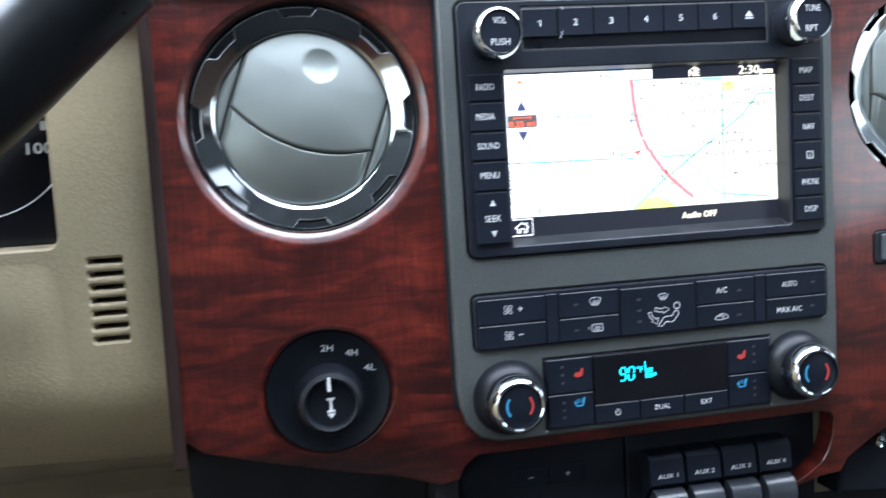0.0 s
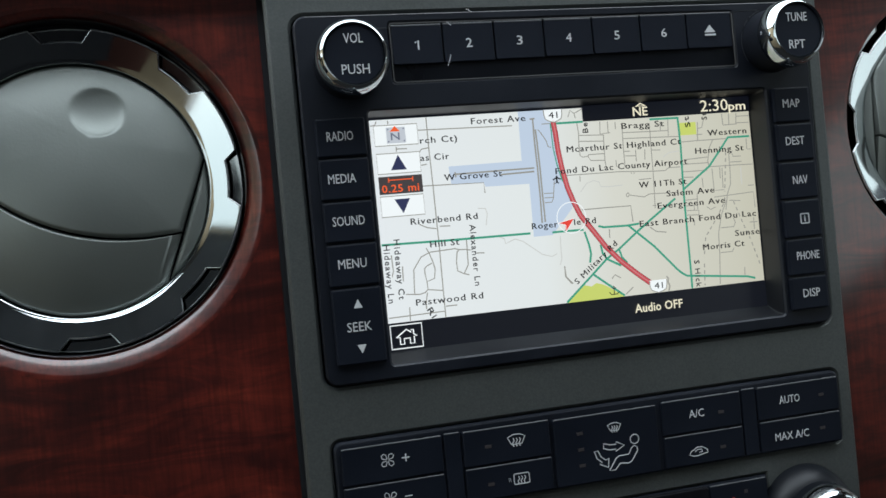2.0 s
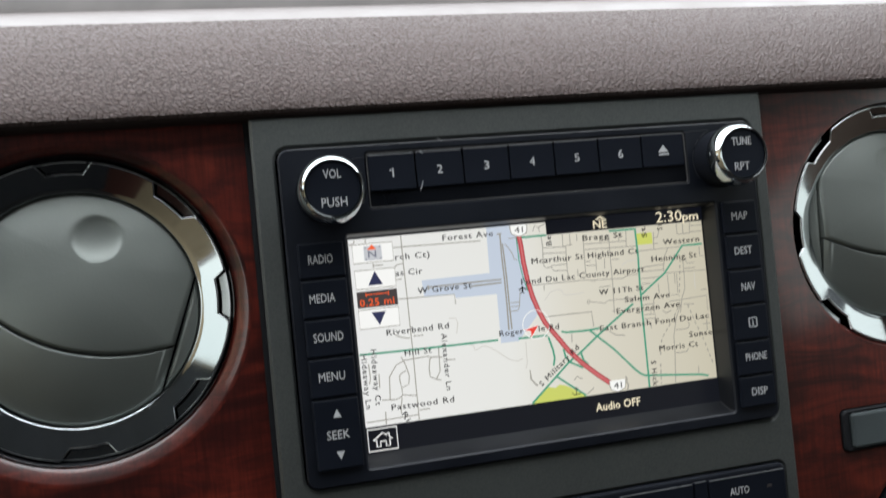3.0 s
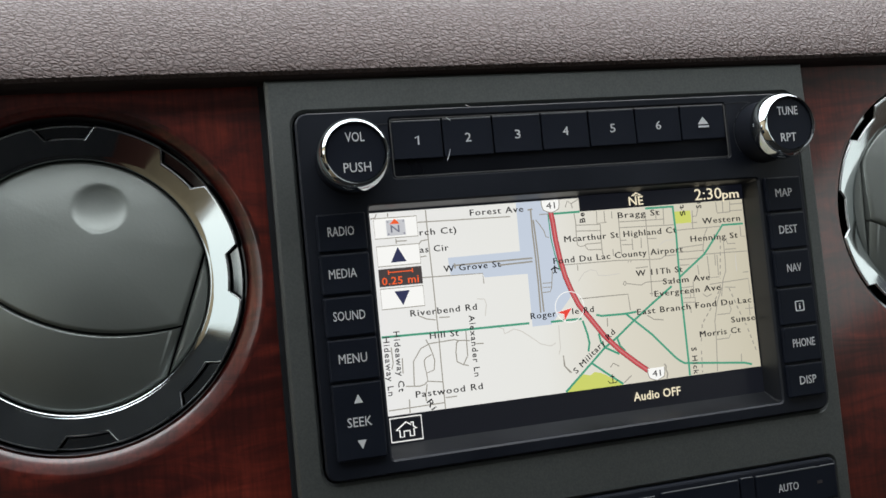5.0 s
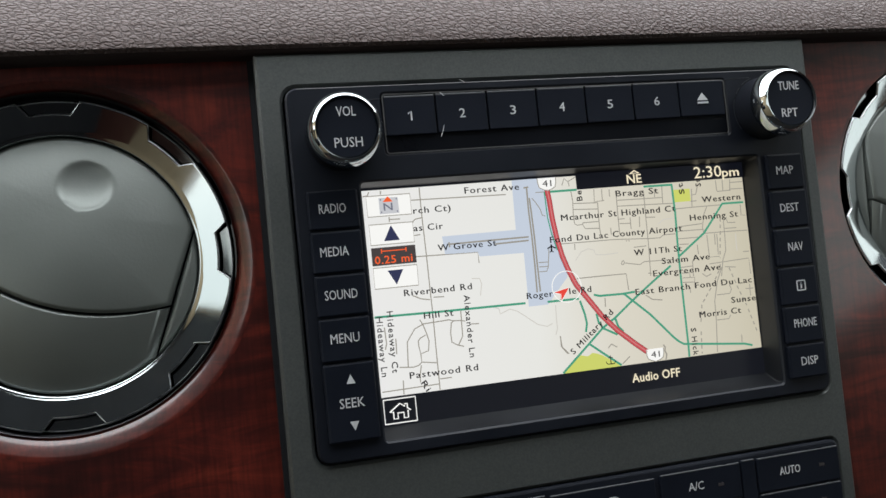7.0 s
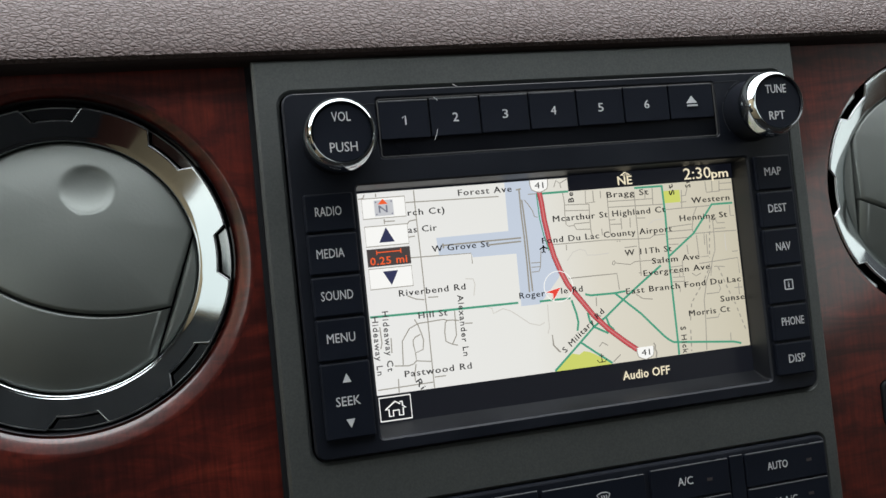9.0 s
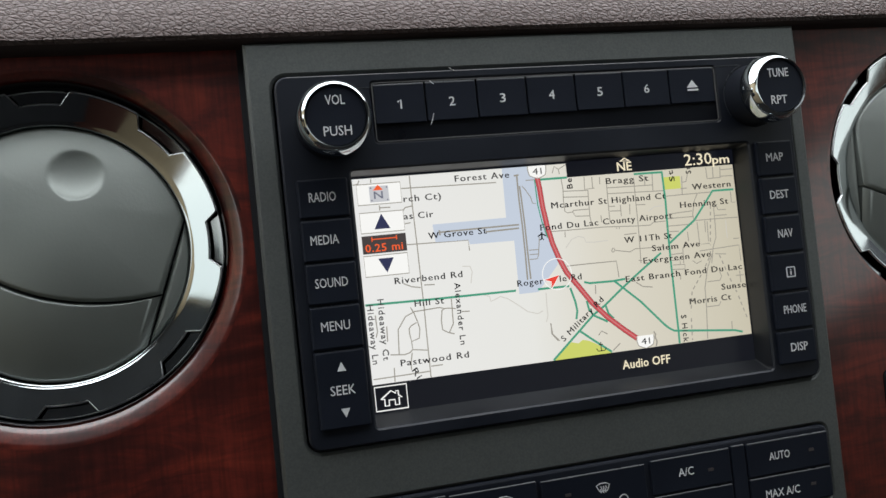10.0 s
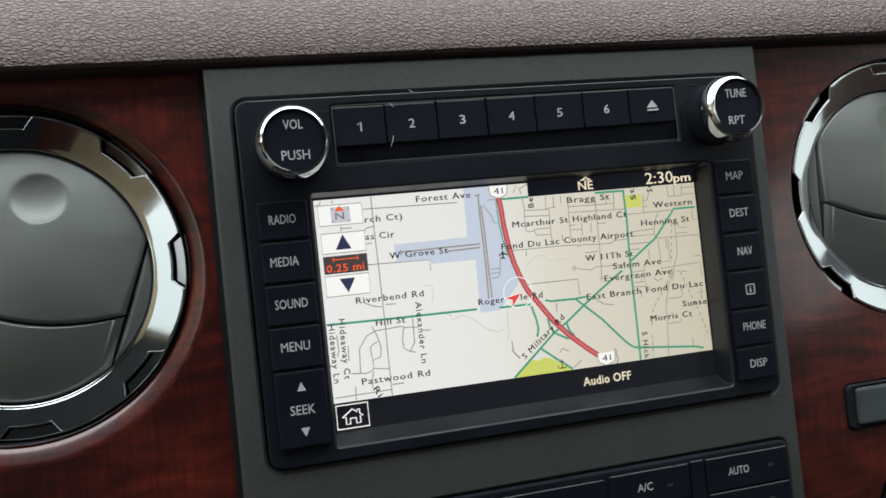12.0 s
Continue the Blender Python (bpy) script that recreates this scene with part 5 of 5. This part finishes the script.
part("temperature_digits", lit, CYAN, glass, "cyan lit digits")
seg = lettering("\u00b0F", -0.0110, 0.6001, -0.0006, 0.0034, 0.0028)
part("temperature_unit", seg, CYAN, glass, "cyan lit unit")
bars = stroke([(-0.0078, 0.5969), (-0.0082, 0.6052)], 0.0005, -0.0006)
for k in range(4):
    stroke([(-0.0074, 0.5974 + 0.0013 * k), (-0.0046 + 0.0001 * k, 0.5974 + 0.0013 * k)], 0.0008, -0.0006, bars)
stroke([(-0.0042, 0.5980), (-0.0026, 0.5986)], 0.0015, -0.0006, bars)
part("fan_bars", bars, CYAN, glass, "cyan lit fan bars")
for x0, x1, w in ((-0.0344, -0.0116, ""), (-0.0110, 0.0115, "DUAL"), (0.0121, 0.0356, "EXT")):
    b = climate_button(x0, x1, 0.5768, 0.5860, -0.0004)
    xm = (x0 + x1) / 2
    if w:
        part("lettering", lettering(w, xm, 0.5806, -0.00055, 0.0020 * len(w), 0.0024), INK, b, "white lettering")
    else:
        pw = stroke([(xm + 0.0014 * math.cos(radians(110 + 32 * k)), 0.5816 + 0.0014 * math.sin(radians(110 + 32 * k))) for k in range(11)], 0.0003, -0.0006)
        stroke([(xm, 0.5816), (xm, 0.5834)], 0.0003, -0.00063, pw)
        part("power_mark", pw, INK, b, "white power mark")
for c in LB:
    k = part("temperature_knob", lathe(*c, [(0.0180, 0.0018), (0.0178, 0.0002), (0.0170, -0.0030), (0.0148, -0.0060), (0.0136, -0.0068), (0.0134, -0.0100), (0.0100, -0.0104)], 72, cap=False), DIALBLACK, climate, "black temperature knob", True)
    part("chrome_ring", lathe(*c, [(0.0132, -0.0095), (0.0136, -0.0105), (0.0135, -0.0128), (0.0129, -0.0150), (0.0120, -0.0166), (0.0110, -0.0172), (0.0103, -0.0168), (0.0101, -0.0145)], 72, cap=False), CHROME, k, "polished chrome ring", True)
    part("cap", lathe(*c, [(0.0102, -0.0140), (0.0102, -0.0158), (0.0098, -0.0160)], 64), BUTTON, k, "black cap", True)
    part("cold_mark", arc_band(*c, 0.0056, 0.0066, 140, 222, -0.0162), BLUELIT, k, "blue lit arc")
    part("hot_mark", arc_band(*c, 0.0056, 0.0066, -42, 40, -0.0162), REDLIT, k, "red lit arc")
    for a in (52, 172, 292):
        part("grip", arc_band(*c, 0.0131, 0.0139, a, a + 14, -0.0090, 0.003, 5), SILVER, k, "small worn grip rib")

# ---- four-wheel drive dial ----
DY = WY + 0.0029
fwd = thing("drive_mode_dial", (DIAL[0], DY, DIAL[1]), "black round four-wheel-drive dial set in the wood trim", "dial switch")
part("dial_plate", lathe(*DIAL, [(0.0292, DY + 0.006), (0.0291, DY + 0.0008), (0.0285, DY), (0.0275, DY + 0.0003), (0.0240, DY + 0.0014), (0.0175, DY + 0.0025), (0.0150, DY + 0.0025)], 96, cap=True), DIALBLACK, fwd, smooth=True)
DK = (DIAL[0], DIAL[1] - 0.003)
dk = part("dial_knob", lathe(*DK, [(0.0163, DY + 0.0025), (0.0160, DY - 0.0040), (0.0154, DY - 0.0085), (0.0143, DY - 0.0112), (0.0122, DY - 0.0124), (0.0112, DY - 0.0118), (0.0106, DY - 0.0100), (0.0060, DY - 0.0096)], 72), DIALBLACK, fwd, "black turning knob", True)
part("pointer", plate(DK[0] - 0.0010, DK[0] + 0.0004, DK[1] + 0.0062, DK[1] + 0.0126, DY - 0.0130, DY - 0.0100, 0.0003, 0.0002), INK, dk, "white pointer")
axle = stroke([(DK[0], DK[1] - 0.0036), (DK[0], DK[1] + 0.0022)], 0.0011, DY - 0.0101, None, 0.0003)
for s in (-1, 1):
    stroke([(DK[0] - 0.0018, DK[1] - 0.0007 + s * 0.0028), (DK[0] + 0.0018, DK[1] - 0.0007 + s * 0.0028)], 0.0010, DY - 0.0102, axle, 0.0003)
slab([(DK[0] + 0.0018, DK[1] - 0.0046), (DK[0] - 0.0018, DK[1] - 0.0046), (DK[0], DK[1] - 0.0068)][::-1], DY - 0.0102, DY - 0.0098, 0.00002, axle)
part("axle_mark", axle, INK, dk, "white axle mark")
for w, x, z in (("2H", -0.1606, 0.6234), ("4H", -0.1494, 0.6202), ("4L", -0.1412, 0.6124)):
    part("lettering", lettering(w, x, z, DY + 0.0003, 0.0056, 0.0030, -4), SOFTINK, fwd, "white lettering")

# ---- switch row below the panel ----
row = thing("auxiliary_switch_row", (0, 0.03, 0.54), "black recessed row of four auxiliary rocker switches", "switch panel")
body = bmesh.new()
block(-0.112, 0.112, 0.050, 0.056, 0.470, 0.566, body)
block(-0.112, -0.1005, 0.021, 0.050, 0.470, 0.552, body)
block(0.0985, 0.112, 0.046, 0.050, 0.470, 0.552, body)
block(-0.112, 0.112, 0.026, 0.050, 0.566, 0.572, body)
part("recess", body, MATTE, row, "dark recess")
part("switch_plate", plate(-0.0098, 0.0995, 0.500, 0.5640, 0.0242, 0.05, 0.003, 0.0010), SURROUND, row, "black face behind the rocker switches")
part("brake_module", plate(-0.1000, -0.0106, 0.500, 0.5620, 0.0248, 0.05, 0.003, 0.0010), SURROUND, row, "black trailer brake module")
for x, w in ((-0.0618, "-"), (-0.0421, "+")):
    b = part("gain_button", plate(x - 0.0095, x + 0.0095, 0.5405, 0.5500, 0.0240, 0.03, 0.0015, 0.0006), BUTTON, row, "black gain button")
    part("lettering", stroke([(x - 0.0012, 0.5450), (x + 0.0012, 0.5450)], 0.0004, 0.0238) if w == "-" else stroke([(x, 0.5437), (x, 0.5463)], 0.0004, 0.0238, stroke([(x - 0.0013, 0.5450), (x + 0.0013, 0.5450)], 0.0004, 0.0238)), INK, b, "white mark")
for k in range(4):
    x = -0.0021 + 0.0203 * k
    sw = part("rocker_switch", extrusion([(0.045, 0.5522), (0.022, 0.5522), (0.0152, 0.5516), (0.0126, 0.5496), (0.0108, 0.5372), (0.0140, 0.5350), (0.045, 0.500)], x, x + 0.0184), BUTTON, row, "black rocker switch")
    part("paddle", extrusion([(0.0135, 0.5342), (0.0098, 0.5338), (0.0062, 0.5314), (0.0044, 0.5266), (0.0054, 0.5140), (0.0300, 0.500)], x + 0.0012, x + 0.0172, 1), SILVER, sw, "grey lower paddle", True)
    part("lettering", lettering("AUX %d" % (k + 1), x + 0.0092, 0.5402, 0.0110, 0.0110, 0.0023), INK, sw, "white lettering")

# ---- right side: blank switches, socket, bracket ----
sws = thing("switch_pair", (0.15, WY, 0.649), "pair of slate grey push switches in a black frame", "switch")
part("switch_frame", sheet(loop_points(0.1256, 0.1830, 0.6413, 0.6584, 0.0024), [loop_points(0.1290, 0.1538, 0.6426, 0.6571, 0.0012), loop_points(0.1550, 0.1798, 0.6426, 0.6571, 0.0012)], WY - 0.0012, WY + 0.015, 0.0006, WY + 0.012), MATTE, sws, "black frame")
for x0 in (0.1292, 0.1552):
    b = part("push_switch", plate(x0, x0 + 0.0244, 0.6428, 0.6569, WY - 0.0025, WY + 0.012, 0.0014, 0.001), SLATE, sws, "slate grey push switch")
part("switch_mark", stroke([(0.1622, 0.6475), (0.1628, 0.6517), (0.1662, 0.6521), (0.1666, 0.6505), (0.1644, 0.6501)], 0.0008, WY - 0.0027), INK, b, "white mark")
SY = WY + 0.0008
soc = thing("power_socket", (SOCKET[0], SY, SOCKET[1]), "black round power socket with a closed cap", "power socket")
part("socket_ring", lathe(*SOCKET, [(0.0267, SY + 0.006), (0.0265, SY - 0.0008), (0.0254, SY - 0.0014), (0.0243, SY - 0.0004), (0.0182, SY + 0.0014), (0.0165, SY + 0.006), (0.0110, SY + 0.008)], 96), SURROUND, soc, smooth=True)
part("socket_cap", lathe(SOCKET[0], SOCKET[1] - 0.001, [(0.0146, SY + 0.006), (0.0142, SY - 0.001), (0.0126, SY - 0.0042), (0.0085, SY - 0.0058), (0.0040, SY - 0.0063)], 64), BUTTON, soc, "black domed cap", True)
part("lettering", lettering("12V", SOCKET[0] - 0.0018, SOCKET[1] + 0.0203, SY - 0.0003, 0.0062, 0.0030), INK, soc, "white lettering")
brk = thing("lower_bracket", (0.13, 0.02, 0.545), "black angled bracket with a chrome bolt under the wood trim", "bracket")
part("bracket_plate", slab([(0.114, 0.512), (0.165, 0.508), (0.190, 0.555), (0.178, 0.568), (0.150, 0.560), (0.118, 0.538)], 0.0245, 0.044, 0.002), SURROUND, brk)
part("bolt", lathe(0.1365, 0.5418, [(0.0042, 0.0260), (0.0042, 0.0190), (0.0034, 0.0178), (0.0022, 0.0182), (0.0018, 0.0210)], 32), CHROME, brk, "chrome hollow bolt", True)

# ---- tan instrument surround, gauges, knee panel, shift lever ----
tan = thing("instrument_surround", (-0.3, 0.018, 0.70), "tan grained plastic surround with seven louvre slots", "dashboard trim")
SZ = [0.6730 - 0.00592 * k for k in range(7)]
slots = [loop_points(-0.2630, -0.2484, z - 0.00115, z + 0.00115, 0.0006, 3) for z in SZ]
cluster_hole = loop_points(-0.560, -0.2745, 0.6805, 0.790, 0.005)
t_out = [(-0.62, 0.792), (-0.62, 0.5790), (-0.3150, 0.5745), (-0.2300, 0.5675), (-0.2270, 0.792)]
surround = sheet(t_out, slots + [cluster_hole], 0.018, 0.05, 0.0012, 0.05)
for z in (0.616, 0.610, 0.605, 0.600, 0.596, 0.592, 0.588, 0.584, 0.580, 0.576, 0.572):
    bmesh.ops.bisect_plane(surround, geom=surround.verts[:] + surround.edges[:] + surround.faces[:], plane_co=(0, 0, z), plane_no=(0, 0, 1))
for v in surround.verts:
    v.co.y += 14 * max(0.0, 0.622 - v.co.z) ** 2
part("surround_face", surround, TAN, tan, smooth=True)
part("slot_back", block(-0.268, -0.243, 0.030, 0.034, 0.632, 0.679), MATTE, tan, "dark hollow behind the slots")
gauge = thing("instrument_cluster", (-0.40, 0.06, 0.73), "black instrument cluster with a white-numbered dial", "instrument cluster")
part("cluster_plate", block(-0.57, -0.265, 0.056, 0.060, 0.672, 0.80), GLOSS, gauge)
part("dial_arc", arc_band(-0.318, 0.742, 0.0475, 0.0482, -100, 30, 0.0553, 0.0004, 48), INK, gauge, "fine white dial arc")
part("dial_number", lettering("100", -0.2872, 0.7240, 0.0555, 0.0120, 0.0052, 0, 0.02), INK, gauge, "white dial number")
part("dial_number", plate(-0.2860, -0.2800, 0.7350, 0.7392, 0.0553, 0.0556, 0.0005, 0.0001), INK, gauge, "white dial mark")
knee = thing("knee_panel", (-0.35, 0.03, 0.5), "tan lower dashboard panel beside the wood trim", "dashboard panel")
KNEE = [(0.0630, 0.5735), (0.0650, 0.5670), (0.0720, 0.5600), (0.085, 0.5550), (0.110, 0.550), (0.140, 0.546), (0.140, 0.5735)]
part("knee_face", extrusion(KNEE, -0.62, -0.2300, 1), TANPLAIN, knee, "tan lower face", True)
bulge = bmesh.new()
rows_b = []
for j in range(25):
    z = 0.6795 - 0.0945 * j / 24
    drop = max(0.0, 0.618 - z) / 0.0335
    xr = -0.3125 + 0.040 * math.sqrt(max(0.0, 1 - drop * drop))
    up = min(1.0, j / 9)
    swell = 0.0060 * up * up * (3 - 2 * up) * (1 - j / 24) ** 1.1
    row_b = []
    for q in range(31):
        x = xr - (xr + 0.62) * (q / 30) ** 2.2
        e = min(1.0, (xr - x) / 0.016)
        y = 0.0184 + 14 * max(0.0, 0.622 - z) ** 2 - swell * e * e * (3 - 2 * e)
        row_b.append(bulge.verts.new((x, y, z)))
    rows_b.append(row_b)
for j in range(24):
    for q in range(30):
        bulge.faces.new((rows_b[j][q], rows_b[j][q + 1], rows_b[j + 1][q + 1], rows_b[j + 1][q]))
part("knee_bulge", bulge, TAN, knee, "rounded swelling below the gauges", True)
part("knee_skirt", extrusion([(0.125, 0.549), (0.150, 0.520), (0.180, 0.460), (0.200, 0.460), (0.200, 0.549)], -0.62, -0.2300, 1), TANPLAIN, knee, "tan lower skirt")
lower = thing("lower_dash", (0, 0.06, 0.5), "dark lower dashboard shell below the wood trim", "dashboard panel")
part("lower_shell", extrusion([(0.034, 0.589), (0.034, 0.560), (0.046, 0.540), (0.065, 0.500), (0.085, 0.450), (0.110, 0.450), (0.110, 0.589)], -0.2298, -0.1130, 1), MATTE, lower, smooth=True)
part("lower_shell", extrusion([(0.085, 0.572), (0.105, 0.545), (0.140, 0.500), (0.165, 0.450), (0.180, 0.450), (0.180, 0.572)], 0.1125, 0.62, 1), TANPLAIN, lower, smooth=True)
tagged(part("right_dash_face", block(0.2290, 0.62, 0.016, 0.075, 0.5705, 0.7900), TAN), "tan grained dashboard face beyond the wood trim", "dashboard panel")


def stalk(points, radii, turns=28):
    """A round bar along a bent line, closed at both ends."""
    bm = bmesh.new()
    rows = []
    for k, p in enumerate(points):
        d = (points[min(k + 1, len(points) - 1)] - points[max(k - 1, 0)]).normalized()
        u = d.cross(Vector((0, 1, 0.2))).normalized()
        w = d.cross(u)
        rows.append([bm.verts.new(p + radii[k] * (math.cos(2 * math.pi * q / turns) * u + math.sin(2 * math.pi * q / turns) * w)) for q in range(turns)])
    for a, b in zip(rows, rows[1:]):
        band(bm, a, b)
    bm.faces.new(rows[0])
    bm.faces.new(rows[-1])
    return bm


# steering column and its shift lever, a bent black stalk with a silver cap
post = thing("steering_column", (-0.425, 0.03, 0.655), "black steering column behind the shift lever", "steering column")
part("column_shroud", stalk([Vector((-0.425, y, 0.655)) for y in (0.058, 0.030, -0.060, -0.120, -0.132)], (0.056, 0.056, 0.052, 0.046, 0.030)), BLACK, post, smooth=True)
lever = thing("shift_lever", (-0.372, 0.034, 0.666), "black column shift lever with a silver end cap", "shift lever")
way = [Vector(p) for p in ((-0.372, 0.034, 0.666), (-0.368, 0.012, 0.669), (-0.359, -0.010, 0.677), (-0.3427, -0.024, 0.6913), (-0.312, -0.027, 0.7199), (-0.2742, -0.029, 0.7534), (-0.2330, -0.031, 0.7902))]
along = (way[-1] - way[-2]).normalized()
part("stalk", stalk(way + [way[-1] + along * 0.0022], (0.019, 0.0195, 0.0205, 0.0215, 0.0215, 0.0212, 0.0208, 0.0190)), LEVER, lever, "satin black stalk", True)
part("end_cap", stalk([way[-1] + along * a for a in (0.0020, 0.0028, 0.0090, 0.0105, 0.0110)], (0.0175, 0.0190, 0.0186, 0.0165, 0.0120)), CHROME, lever, "silver end cap", True)
